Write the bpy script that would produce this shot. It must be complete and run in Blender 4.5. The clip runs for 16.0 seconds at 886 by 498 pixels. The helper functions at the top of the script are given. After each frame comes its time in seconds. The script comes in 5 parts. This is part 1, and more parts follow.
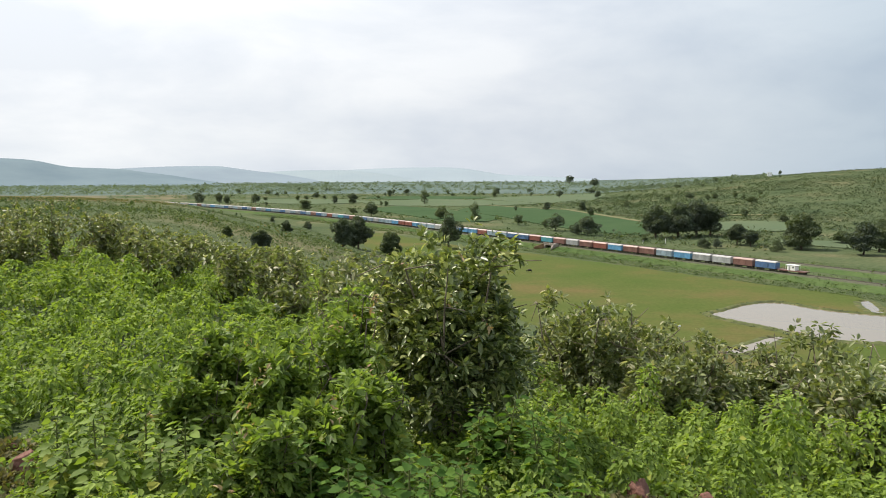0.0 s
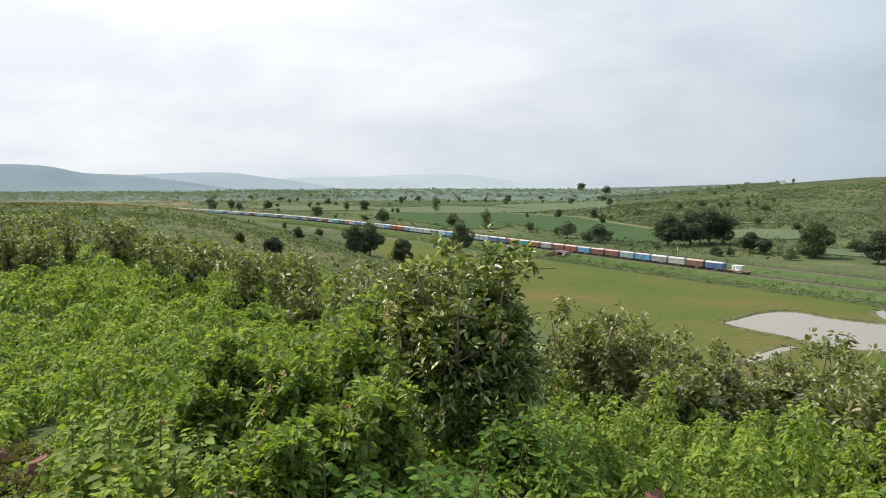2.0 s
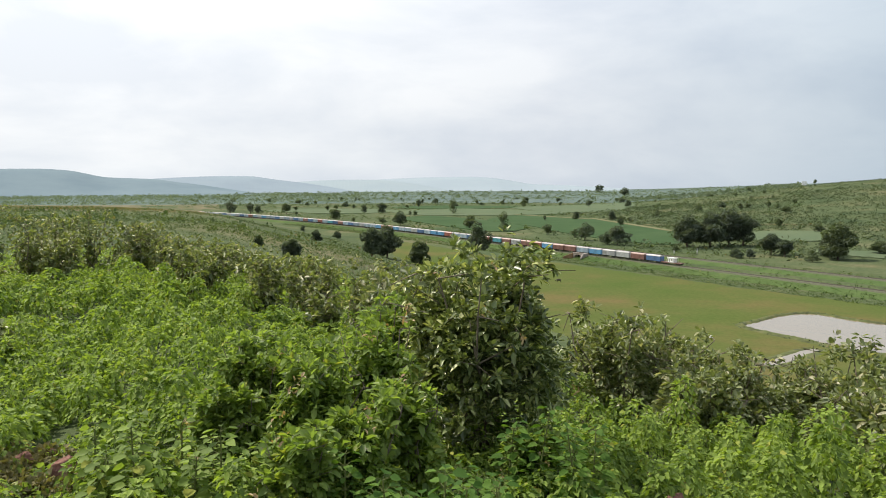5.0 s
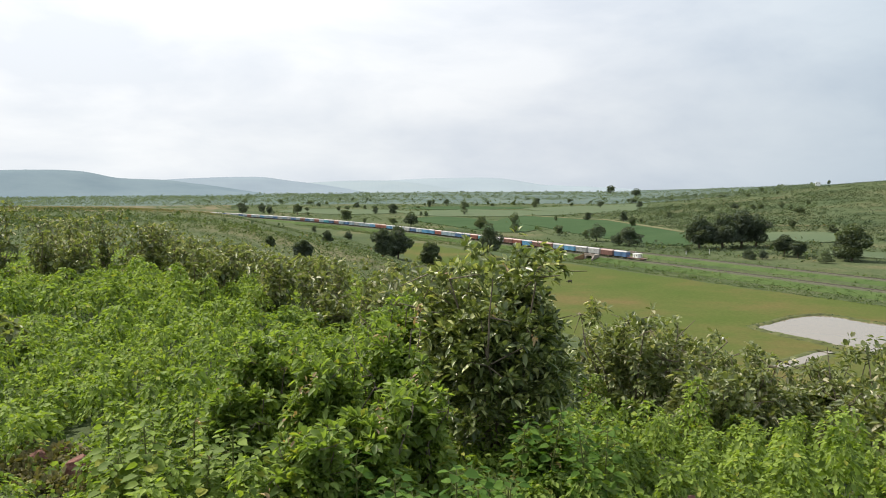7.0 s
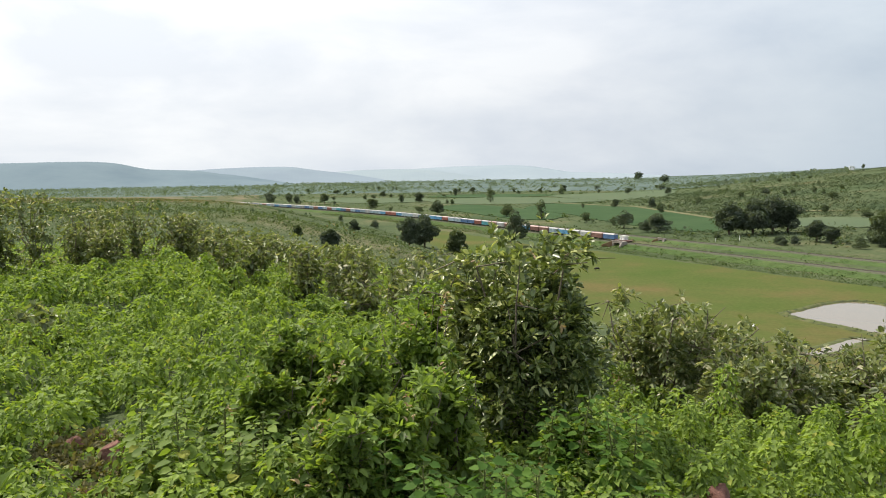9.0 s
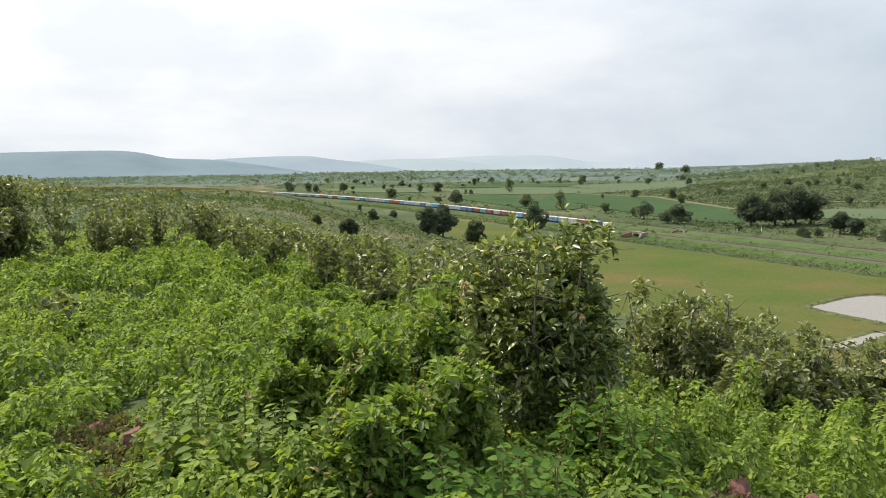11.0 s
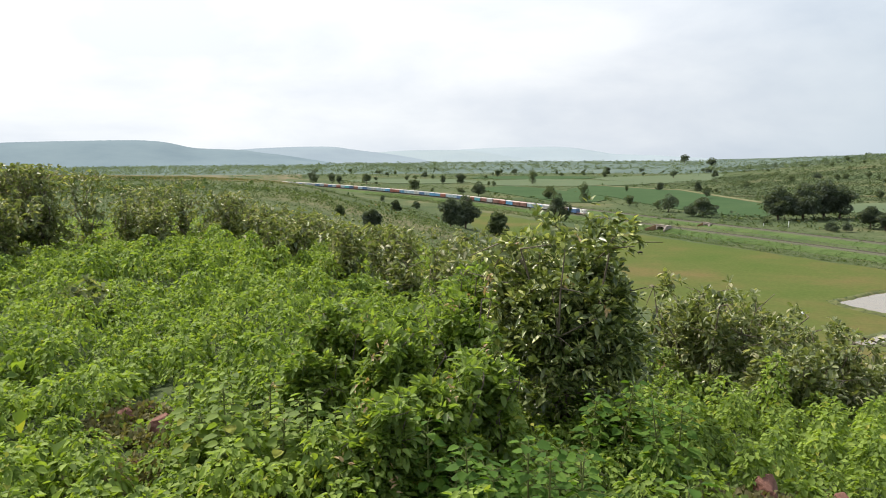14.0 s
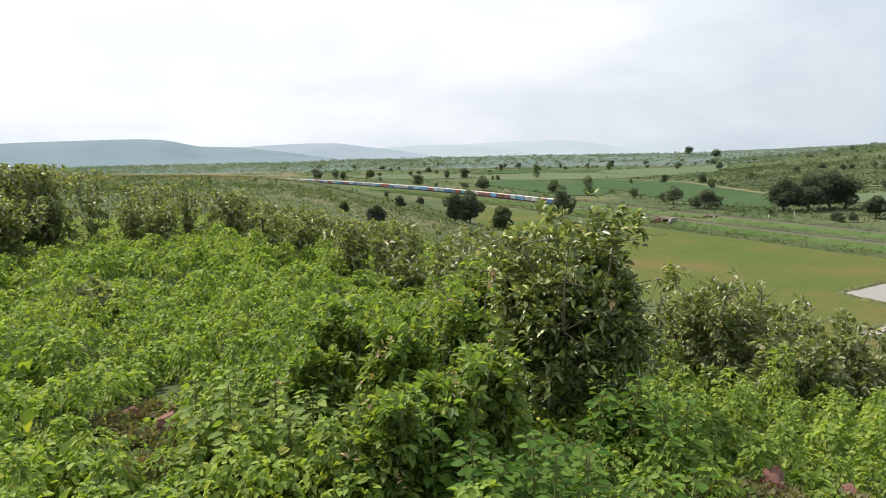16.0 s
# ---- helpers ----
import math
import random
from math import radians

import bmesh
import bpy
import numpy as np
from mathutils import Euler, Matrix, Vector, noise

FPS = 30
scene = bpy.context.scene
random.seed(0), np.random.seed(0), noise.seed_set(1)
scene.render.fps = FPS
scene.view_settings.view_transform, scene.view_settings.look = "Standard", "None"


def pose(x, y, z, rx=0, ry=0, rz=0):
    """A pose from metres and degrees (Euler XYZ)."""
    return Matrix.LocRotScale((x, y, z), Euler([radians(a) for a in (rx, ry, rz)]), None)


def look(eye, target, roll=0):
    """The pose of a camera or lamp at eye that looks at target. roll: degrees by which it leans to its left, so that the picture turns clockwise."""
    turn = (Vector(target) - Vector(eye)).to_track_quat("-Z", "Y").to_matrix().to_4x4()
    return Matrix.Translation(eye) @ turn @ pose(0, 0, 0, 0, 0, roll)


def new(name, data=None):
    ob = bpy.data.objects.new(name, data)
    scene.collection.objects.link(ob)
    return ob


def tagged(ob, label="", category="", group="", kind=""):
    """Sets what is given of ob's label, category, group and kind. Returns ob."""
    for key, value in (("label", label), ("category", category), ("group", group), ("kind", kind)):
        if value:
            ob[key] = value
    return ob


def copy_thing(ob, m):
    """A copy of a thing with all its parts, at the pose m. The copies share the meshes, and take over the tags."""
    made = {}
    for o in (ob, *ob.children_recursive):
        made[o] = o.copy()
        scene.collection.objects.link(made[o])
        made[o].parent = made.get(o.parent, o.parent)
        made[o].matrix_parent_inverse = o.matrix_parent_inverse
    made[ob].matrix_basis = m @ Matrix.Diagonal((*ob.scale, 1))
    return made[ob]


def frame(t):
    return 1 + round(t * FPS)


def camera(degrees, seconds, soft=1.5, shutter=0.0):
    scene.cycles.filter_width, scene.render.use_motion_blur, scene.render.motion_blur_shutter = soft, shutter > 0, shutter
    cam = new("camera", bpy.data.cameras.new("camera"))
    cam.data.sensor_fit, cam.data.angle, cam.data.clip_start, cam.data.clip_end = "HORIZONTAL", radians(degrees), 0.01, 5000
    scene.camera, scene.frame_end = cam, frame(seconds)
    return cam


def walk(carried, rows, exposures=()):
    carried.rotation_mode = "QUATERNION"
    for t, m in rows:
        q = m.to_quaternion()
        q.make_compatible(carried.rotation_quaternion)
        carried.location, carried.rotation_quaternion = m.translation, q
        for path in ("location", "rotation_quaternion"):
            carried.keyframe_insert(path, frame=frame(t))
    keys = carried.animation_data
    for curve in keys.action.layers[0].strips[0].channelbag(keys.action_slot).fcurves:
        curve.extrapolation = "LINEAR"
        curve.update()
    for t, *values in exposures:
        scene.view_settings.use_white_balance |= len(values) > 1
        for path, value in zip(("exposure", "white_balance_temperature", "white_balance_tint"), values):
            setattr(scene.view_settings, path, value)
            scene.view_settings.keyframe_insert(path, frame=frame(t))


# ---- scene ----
cam = camera(62.27, 16.0, 0.95)

# seconds, place, then tilt, lean and turn of the hand-held camera on the hilltop
PATH = [
    (0.0, 0.000, -0.001, 45.000, -5.85, -0.00, -0.00),
    (0.5, -0.004, 0.002, 45.002, -5.75, -0.24, 0.18),
    (1.0, -0.013, 0.003, 45.002, -5.56, -0.56, 0.43),
    (1.5, -0.016, 0.002, 45.003, -5.40, -0.51, 0.67),
    (2.0, -0.024, 0.008, 45.002, -5.31, -0.15, 0.89),
    (2.5, -0.032, 0.017, 45.000, -5.26, -0.15, 1.19),
    (3.0, -0.041, 0.013, 44.999, -5.22, -0.49, 1.39),
    (3.5, -0.038, 0.012, 45.000, -5.18, -0.36, 1.60),
    (4.0, -0.030, 0.020, 44.997, -5.22, 0.21, 1.74),
    (6.5, -0.050, 0.021, 44.996, -4.92, -0.30, 2.98),
    (7, -0.041, 0.022, 44.995, -5.05, 0.10, 3.09),
    (7.5, -0.038, 0.018, 44.993, -5.21, 0.71, 3.40),
    (8, -0.031, 0.020, 44.991, -5.37, 1.13, 3.80),
    (8.5, -0.035, 0.018, 44.993, -5.65, 0.99, 4.39),
    (9, -0.043, 0.030, 44.991, -5.96, 0.68, 5.10),
    (11.5, -0.050, 0.049, 44.988, -6.86, 0.65, 6.84),
    (12.0, -0.048, 0.056, 44.988, -7.01, 0.71, 7.11),
    (12.5, -0.055, 0.061, 44.988, -7.23, 0.43, 7.32),
    (13.0, -0.066, 0.065, 44.989, -7.34, 0.18, 7.82),
    (13.5, -0.072, 0.060, 44.989, -7.34, 0.23, 8.08),
    (14.0, -0.073, 0.058, 44.988, -7.40, 0.21, 8.36),
    (14.5, -0.073, 0.063, 44.987, -7.54, 0.24, 8.63),
    (15.0, -0.070, 0.065, 44.986, -7.63, 0.55, 8.77),
    (15.5, -0.062, 0.062, 44.988, -7.72, 0.89, 8.80),
    (16.0, -0.065, 0.065, 44.989, -7.78, 0.96, 8.63),
]
walk(cam, [(t, pose(x, y, z, 90 + tilt, lean, turn)) for t, x, y, z, tilt, lean, turn in PATH],
     [(0, 0.19), (9, 0.21), (16, 0.33)])

# ---------------------------------------------------------------- light
SUN_EL, SUN_AZ = 52.0, -62.0          # degrees; azimuth measured from +y towards +x


def make_world():
    w = bpy.data.worlds.new("overcast_sky")
    scene.world = w
    w.use_nodes = True
    nt = w.node_tree
    nt.nodes.clear()
    N, L = nt.nodes.new, nt.links.new
    out, bg = N("ShaderNodeOutputWorld"), N("ShaderNodeBackground")
    sky = N("ShaderNodeTexSky")
    sky.sky_type, sky.sun_disc = "NISHITA", False
    sky.sun_elevation, sky.sun_rotation = radians(SUN_EL), radians(SUN_AZ)
    sky.air_density, sky.dust_density = 1.5, 4.0
    tc = N("ShaderNodeTexCoord")
    sep = N("ShaderNodeSeparateXYZ")
    L(tc.outputs["Generated"], sep.inputs[0])
    # cloud cover: broad light and dark masses, stretched along the horizon
    mp = N("ShaderNodeMapping")
    mp.inputs["Scale"].default_value = (1.0, 1.0, 2.6)
    L(tc.outputs["Generated"], mp.inputs[0])
    n1 = N("ShaderNodeTexNoise")
    n1.inputs["Scale"].default_value, n1.inputs["Detail"].default_value = 3.6, 7.0
    n1.inputs["Roughness"].default_value = 0.52
    n1.inputs["Distortion"].default_value = 0.25
    L(mp.outputs[0], n1.inputs["Vector"])
    r1 = N("ShaderNodeValToRGB")
    r1.color_ramp.elements[0].position, r1.color_ramp.elements[0].color = 0.38, (0.86, 0.895, 0.94, 1)
    r1.color_ramp.elements[1].position, r1.color_ramp.elements[1].color = 0.64, (1.08, 1.08, 1.07, 1)
    L(n1.outputs[0], r1.inputs[0])
    # brighter towards the veiled sun on one side, bluer and darker on the other
    side = N("ShaderNodeMapRange")
    side.inputs["From Min"].default_value, side.inputs["From Max"].default_value = -0.45, 0.55
    L(sep.outputs[0], side.inputs[0])
    r2 = N("ShaderNodeValToRGB")
    r2.color_ramp.elements[0].color = (1.10, 1.10, 1.10, 1)
    r2.color_ramp.elements[1].color = (0.565, 0.655, 0.735, 1)
    mid = r2.color_ramp.elements.new(0.55)
    mid.color = (0.90, 0.92, 0.95, 1)
    L(side.outputs[0], r2.inputs[0])
    m1 = N("ShaderNodeMix")
    m1.data_type, m1.blend_type = "RGBA", "MULTIPLY"
    m1.inputs[0].default_value = 1.0
    L(r1.outputs[0], m1.inputs[6])
    L(r2.outputs[0], m1.inputs[7])
    # an overcast sky is dimmer at the horizon than overhead
    r3 = N("ShaderNodeValToRGB")
    r3.color_ramp.elements[0].position, r3.color_ramp.elements[0].color = 0.0, (0.84, 0.87, 0.90, 1)
    r3.color_ramp.elements[1].position, r3.color_ramp.elements[1].color = 0.9, (1.45, 1.45, 1.48, 1)
    low = r3.color_ramp.elements.new(0.12)
    low.color = (0.95, 0.96, 0.98, 1)
    L(sep.outputs[2], r3.inputs[0])
    m2 = N("ShaderNodeMix")
    m2.data_type, m2.blend_type = "RGBA", "MULTIPLY"
    m2.inputs[0].default_value = 1.0
    L(m1.outputs[2], m2.inputs[6])
    L(r3.outputs[0], m2.inputs[7])
    sc = N("ShaderNodeVectorMath")
    sc.operation = "SCALE"
    sc.inputs["Scale"].default_value = 9.0
    L(m2.outputs[2], sc.inputs[0])
    cover = N("ShaderNodeMix")
    cover.data_type = "RGBA"
    cover.inputs[0].default_value = 0.93
    L(sky.outputs[0], cover.inputs[6])
    L(sc.outputs[0], cover.inputs[7])
    L(cover.outputs[2], bg.inputs[0])
    bg.inputs[1].default_value = 0.096
    L(bg.outputs[0], out.inputs[0])


make_world()
sun = new("sun", bpy.data.lights.new("sun", "SUN"))
sun.data.energy, sun.data.angle, sun.data.color = 5.0, radians(2.0), (1.0, 0.92, 0.78)
sun.matrix_world = look((0, 0, 0), (-math.sin(radians(SUN_AZ)) * math.cos(radians(SUN_EL)),
                                    -math.cos(radians(SUN_AZ)) * math.cos(radians(SUN_EL)),
                                    -math.sin(radians(SUN_EL))))
sun.location = (0, 0, 200)


# ---------------------------------------------------------------- materials
def material(name, build, rough=0.7, spec=0.3):
    m = bpy.data.materials.new(name)
    m.use_nodes = True
    nt = m.node_tree
    b = nt.nodes["Principled BSDF"]
    b.inputs["Roughness"].default_value = rough
    b.inputs["Specular IOR Level"].default_value = spec
    build(nt, b)
    return m


def noise_ramp(nt, scale, stops, detail=5.0, rough=0.6, coord="Object", stretch=(1, 1, 1), distort=0.0):
    tc, mp = nt.nodes.new("ShaderNodeTexCoord"), nt.nodes.new("ShaderNodeMapping")
    mp.inputs["Scale"].default_value = stretch
    nt.links.new(tc.outputs[coord], mp.inputs[0])
    n, r = nt.nodes.new("ShaderNodeTexNoise"), nt.nodes.new("ShaderNodeValToRGB")
    n.inputs["Scale"].default_value, n.inputs["Detail"].default_value = scale, detail
    n.inputs["Roughness"].default_value, n.inputs["Distortion"].default_value = rough, distort
    nt.links.new(mp.outputs[0], n.inputs["Vector"])
    nt.links.new(n.outputs[0], r.inputs[0])
    ramp_set(r, stops)
    return r.outputs[0], n.outputs[0]


def ramp_set(r, stops):
    e = r.color_ramp.elements
    e[0].position, e[0].color = stops[0][0], (*stops[0][1], 1)
    e[1].position, e[1].color = stops[-1][0], (*stops[-1][1], 1)
    for p, c in stops[1:-1]:
        e.new(p).color = (*c, 1)


def mix(nt, a, b, fac=0.5, blend="MIX"):
    m = nt.nodes.new("ShaderNodeMix")
    m.data_type, m.blend_type = "RGBA", blend
    for sock, v in ((m.inputs[0], fac), (m.inputs[6], a), (m.inputs[7], b)):
        if isinstance(v, (int, float)):
            sock.default_value = v
        elif isinstance(v, tuple):
            sock.default_value = (*v, 1)
        else:
            nt.links.new(v, sock)
    return m.outputs[2]


def bump(nt, b, height, strength=0.4, dist=0.05):
    n = nt.nodes.new("ShaderNodeBump")
    n.inputs["Strength"].default_value, n.inputs["Distance"].default_value = strength, dist
    nt.links.new(height, n.inputs["Height"])
    nt.links.new(n.outputs[0], b.inputs["Normal"])


def leaf_material(name, dark, light, shine=0.45, through_light=0.35, odd=None, patch=0.35, odd_at=0.955, gloss=0.3):
    """Leaves: a colour of its own for each leaf, patches of lighter and darker growth, light through the blade."""
    def build(nt, b):
        g, r = nt.nodes.new("ShaderNodeNewGeometry"), nt.nodes.new("ShaderNodeValToRGB")
        stops = [(0.0, dark), (0.75, light)]
        if odd:
            stops += [(odd_at, light), (odd_at + 0.015, odd)]
        nt.links.new(g.outputs["Random Per Island"], r.inputs[0])
        ramp_set(r, stops)
        col, _ = noise_ramp(nt, patch, [(0.3, (0.62, 0.70, 0.60)), (0.7, (1.2, 1.15, 1.0))], coord="Object")
        c = mix(nt, r.outputs[0], col, 0.8, "MULTIPLY")
        nt.links.new(c, b.inputs["Base Color"])
        tr, ad = nt.nodes.new("ShaderNodeBsdfTranslucent"), nt.nodes.new("ShaderNodeMixShader")
        warm = mix(nt, c, (1.25, 1.3, 0.5), 1.0, "MULTIPLY")
        nt.links.new(warm, tr.inputs[0])
        ad.inputs[0].default_value = through_light
        nt.links.new(b.outputs[0], ad.inputs[1])
        nt.links.new(tr.outputs[0], ad.inputs[2])
        nt.links.new(ad.outputs[0], nt.nodes["Material Output"].inputs[0])
    return material(name, build, shine, gloss)


def two_tone(name, scale, stops, rough=0.8, fine=8.0, relief=0.3, dist=0.05, spec=0.2, fine_amt=0.35, stretch=(1, 1, 1)):
    def build(nt, b):
        c, h = noise_ramp(nt, scale, stops, stretch=stretch)
        f, h2 = noise_ramp(nt, scale * fine, [(0.3, (0.6, 0.6, 0.6)), (0.7, (1.25, 1.25, 1.25))])
        nt.links.new(mix(nt, c, f, fine_amt, "MULTIPLY"), b.inputs["Base Color"])
        bump(nt, b, h2, relief, dist)
    return material(name, build, rough, spec)


def ground_build(nt, b):
    broad, _ = noise_ramp(nt, 0.012, [(0.35, (0.060, 0.083, 0.044)), (0.55, (0.086, 0.104, 0.056)), (0.72, (0.155, 0.135, 0.085))], 6)
    fine, h = noise_ramp(nt, 0.35, [(0.35, (0.5, 0.6, 0.45)), (0.65, (1.2, 1.15, 1.1))], 8, 0.7)
    c = mix(nt, broad, fine, 0.7, "MULTIPLY")
    nt.links.new(c, b.inputs["Base Color"])
    bump(nt, b, h, 0.6, 0.4)


M_GROUND = material("scrub_ground", ground_build, 1.0, 0.02)
# the haze's bluish paleness is painted into the far ground colour
M_FAR = two_tone("haze_painted_land", 0.004, [(0.35, (0.088, 0.12, 0.112)), (0.5, (0.104, 0.137, 0.125)), (0.7, (0.13, 0.16, 0.138))], 1.0, 12, spec=0.0)
M_CREST = two_tone("dry_crest_ground", 0.03, [(0.34, (0.085, 0.098, 0.05)), (0.5, (0.135, 0.122, 0.074)), (0.68, (0.18, 0.15, 0.10))], 1.0, 12, 0.5, 0.2, 0.02)
M_MEADOW = two_tone("short_grass", 0.02, [(0.32, (0.062, 0.09, 0.022)), (0.5, (0.077, 0.094, 0.027)), (0.66, (0.115, 0.096, 0.039))], 0.95, 40, 0.4, 0.05, 0.03)
M_CROP = two_tone("crop_green", 0.02, [(0.3, (0.036, 0.068, 0.028)), (0.7, (0.05, 0.083, 0.036))], 0.95, 30, spec=0.03)
# pale crop green, muted to take in the haze over the plain
M_CROP2 = two_tone("crop_pale", 0.02, [(0.3, (0.078, 0.108, 0.062)), (0.7, (0.10, 0.124, 0.07))], 0.95, 30, spec=0.03)
M_BANKGRASS = two_tone("bank_grass", 0.06, [(0.3, (0.052, 0.088, 0.03)), (0.7, (0.088, 0.122, 0.045))], 0.95, 12, 0.5, 0.2, 0.03)
M_TRACK = two_tone("dry_field_path", 0.1, [(0.3, (0.11, 0.115, 0.06)), (0.7, (0.18, 0.165, 0.095))], 1.0, 12, spec=0.02)
M_BALLAST = two_tone("track_ballast", 1.2, [(0.3, (0.068, 0.076, 0.048)), (0.7, (0.112, 0.112, 0.08))], 0.95, 4, spec=0.05)
M_RAIL = two_tone("rusty_rail", 2, [(0.3, (0.07, 0.06, 0.05)), (0.7, (0.12, 0.105, 0.09))], 0.6)
M_SLEEPER = two_tone("concrete_sleeper", 2, [(0.3, (0.22, 0.21, 0.2)), (0.7, (0.32, 0.31, 0.29))], 0.9)
M_STONE = two_tone("culvert_masonry", 0.6, [(0.3, (0.20, 0.17, 0.145)), (0.7, (0.33, 0.29, 0.26))], 0.9, 5)
M_EARTH = two_tone("bare_earth", 0.3, [(0.3, (0.14, 0.09, 0.05)), (0.7, (0.24, 0.16, 0.09))], 0.95, 6)
M_ROCK = two_tone("red_sandstone", 2.5, [(0.3, (0.11, 0.05, 0.038)), (0.5, (0.17, 0.085, 0.065)), (0.7, (0.25, 0.15, 0.12))], 0.85, 9, 0.7, 0.03)
M_BARK = two_tone("bark", 3, [(0.3, (0.05, 0.04, 0.03)), (0.7, (0.14, 0.11, 0.08))], 0.9, 6)
M_TWIG = two_tone("grey_twig", 6, [(0.3, (0.10, 0.08, 0.06)), (0.7, (0.2, 0.17, 0.13))], 0.9, 6)
M_STEM = two_tone("green_stem", 6, [(0.3, (0.08, 0.11, 0.03)), (0.7, (0.14, 0.15, 0.05))], 0.8, 6)
M_HERB = leaf_material("herb_leaf", (0.09, 0.142, 0.034), (0.25, 0.335, 0.076), 0.6, 0.42, (0.32, 0.33, 0.07), 0.9, 0.97, 0.18)
# pale odd leaves: whitish undersides, and highlights painted as leaf colour
M_BUSH = leaf_material("glossy_bush_leaf", (0.06, 0.088, 0.03), (0.20, 0.24, 0.09), 0.36, 0.28, (0.42, 0.44, 0.21), 1.2, 0.80, 0.5)
# odd colour covers truly pale leaves and painted-in glints on the shrubs
M_OLIVE = leaf_material("olive_shrub_leaf", (0.105, 0.132, 0.056), (0.22, 0.248, 0.115), 0.40, 0.38, (0.38, 0.36, 0.25), 0.5, 0.89, 0.45)
M_MID = leaf_material("mid_green_leaf", (0.105, 0.16, 0.042), (0.24, 0.32, 0.085), 0.5, 0.5, (0.26, 0.28, 0.06), 0.9)
# deep green of broad leaves, with some shade mixed into the colour
M_BROAD = leaf_material("broad_herb_leaf", (0.05, 0.11, 0.022), (0.125, 0.215, 0.042), 0.65, 0.42, None, 0.9, gloss=0.12)
M_YOUNG = leaf_material("reddish_young_leaf", (0.33, 0.21, 0.14), (0.42, 0.31, 0.20), 0.5, 0.3)
# both tree leaf colours are lightened and turned bluish to paint in haze
M_TREE = leaf_material("haze_tinted_dark_leaf", (0.078, 0.10, 0.088), (0.112, 0.138, 0.118), 0.8, 0.35, None, 0.15)
M_TREE2 = leaf_material("haze_tinted_mid_leaf", (0.088, 0.116, 0.082), (0.135, 0.165, 0.11), 0.7, 0.35, None, 0.15)
M_SCRUB = leaf_material("scrub_leaf", (0.045, 0.073, 0.034), (0.105, 0.142, 0.062), 0.7, 0.28, (0.17, 0.155, 0.08), 0.02)
# far leaves painted pale and bluish to stand in for haze
M_FARTREE = leaf_material("haze_painted_leaf", (0.105, 0.137, 0.135), (0.145, 0.18, 0.172), 1.0, 0.45, None, 0.01)


def water_build(nt, b):
    b.inputs["Base Color"].default_value = (0.20, 0.17, 0.13, 1)
    b.inputs["IOR"].default_value = 1.33
    _, h = noise_ramp(nt, 0.8, [(0, (0, 0, 0)), (1, (1, 1, 1))], 3)
    bump(nt, b, h, 0.08, 0.02)


M_WATER = material("muddy_water", water_build, 0.07, 0.5)


def hazed_hill_material(name, low, high, glow):
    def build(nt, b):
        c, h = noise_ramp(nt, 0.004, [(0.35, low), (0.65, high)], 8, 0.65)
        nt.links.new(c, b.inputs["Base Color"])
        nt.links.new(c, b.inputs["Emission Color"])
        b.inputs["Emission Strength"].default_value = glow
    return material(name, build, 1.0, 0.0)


# haze is painted into each hill's blue tone and its slight glow
M_HILL1 = hazed_hill_material("near_hazed_hill", (0.124, 0.163, 0.188), (0.146, 0.187, 0.208), 0.2)
M_HILL2 = hazed_hill_material("mid_hazed_hill", (0.178, 0.215, 0.25), (0.195, 0.235, 0.265), 0.2)
M_HILL4 = hazed_hill_material("faintest_hazed_hill", (0.225, 0.265, 0.295), (0.238, 0.278, 0.305), 0.2)
M_HILL3 = hazed_hill_material("far_hazed_hill", (0.215, 0.255, 0.28), (0.23, 0.27, 0.29), 0.2)


def paint(name, c, worn):
    def build(nt, b):
        a, h = noise_ramp(nt, 0.9, [(0.35, c), (0.6, tuple(v * 0.8 for v in c)), (0.75, worn)], 8, 0.7)
        s, _ = noise_ramp(nt, 2.0, [(0.4, (1, 1, 1)), (0.7, (0.62, 0.55, 0.5))], 4, stretch=(2.5, 2.5, 0.15))
        oi = nt.nodes.new("ShaderNodeObjectInfo")
        r = nt.nodes.new("ShaderNodeValToRGB")
        nt.links.new(oi.outputs["Random"], r.inputs[0])
        ramp_set(r, [(0, (0.78, 0.78, 0.78)), (1, (1.15, 1.15, 1.15))])
        nt.links.new(mix(nt, mix(nt, a, s, 0.6, "MULTIPLY"), r.outputs[0], 1.0, "MULTIPLY"), b.inputs["Base Color"])
    return material(name, build, 0.55, 0.4)


# reds and blues are mixed paler, painting in the haze before the train
PAINT = {
    "blue": paint("dark_blue_paint", (0.10, 0.19, 0.36), (0.16, 0.2, 0.27)),
    "bright": paint("bright_blue_paint", (0.13, 0.33, 0.54), (0.2, 0.3, 0.4)),
    "pale": paint("pale_blue_paint", (0.33, 0.43, 0.50), (0.3, 0.27, 0.25)),
    "grey": paint("faded_grey_paint", (0.40, 0.42, 0.42), (0.28, 0.22, 0.2)),
    "teal": paint("teal_paint", (0.10, 0.34, 0.40), (0.22, 0.27, 0.27)),
    "red": paint("red_oxide_paint", (0.29, 0.11, 0.085), (0.27, 0.16, 0.12)),
    "rust": paint("rusty_brown_paint", (0.24, 0.13, 0.11), (0.32, 0.22, 0.19)),
}
M_ROOF = paint("weathered_white_roof", (0.44, 0.44, 0.44), (0.33, 0.30, 0.28))
# paler and pinker than the red and rust wagon bodies
M_ROOFRED = paint("pale_pink_roof", (0.50, 0.36, 0.32), (0.36, 0.26, 0.22))
M_UNDER = two_tone("sooty_steel", 2, [(0.3, (0.025, 0.022, 0.02)), (0.7, (0.06, 0.05, 0.045))], 0.7)
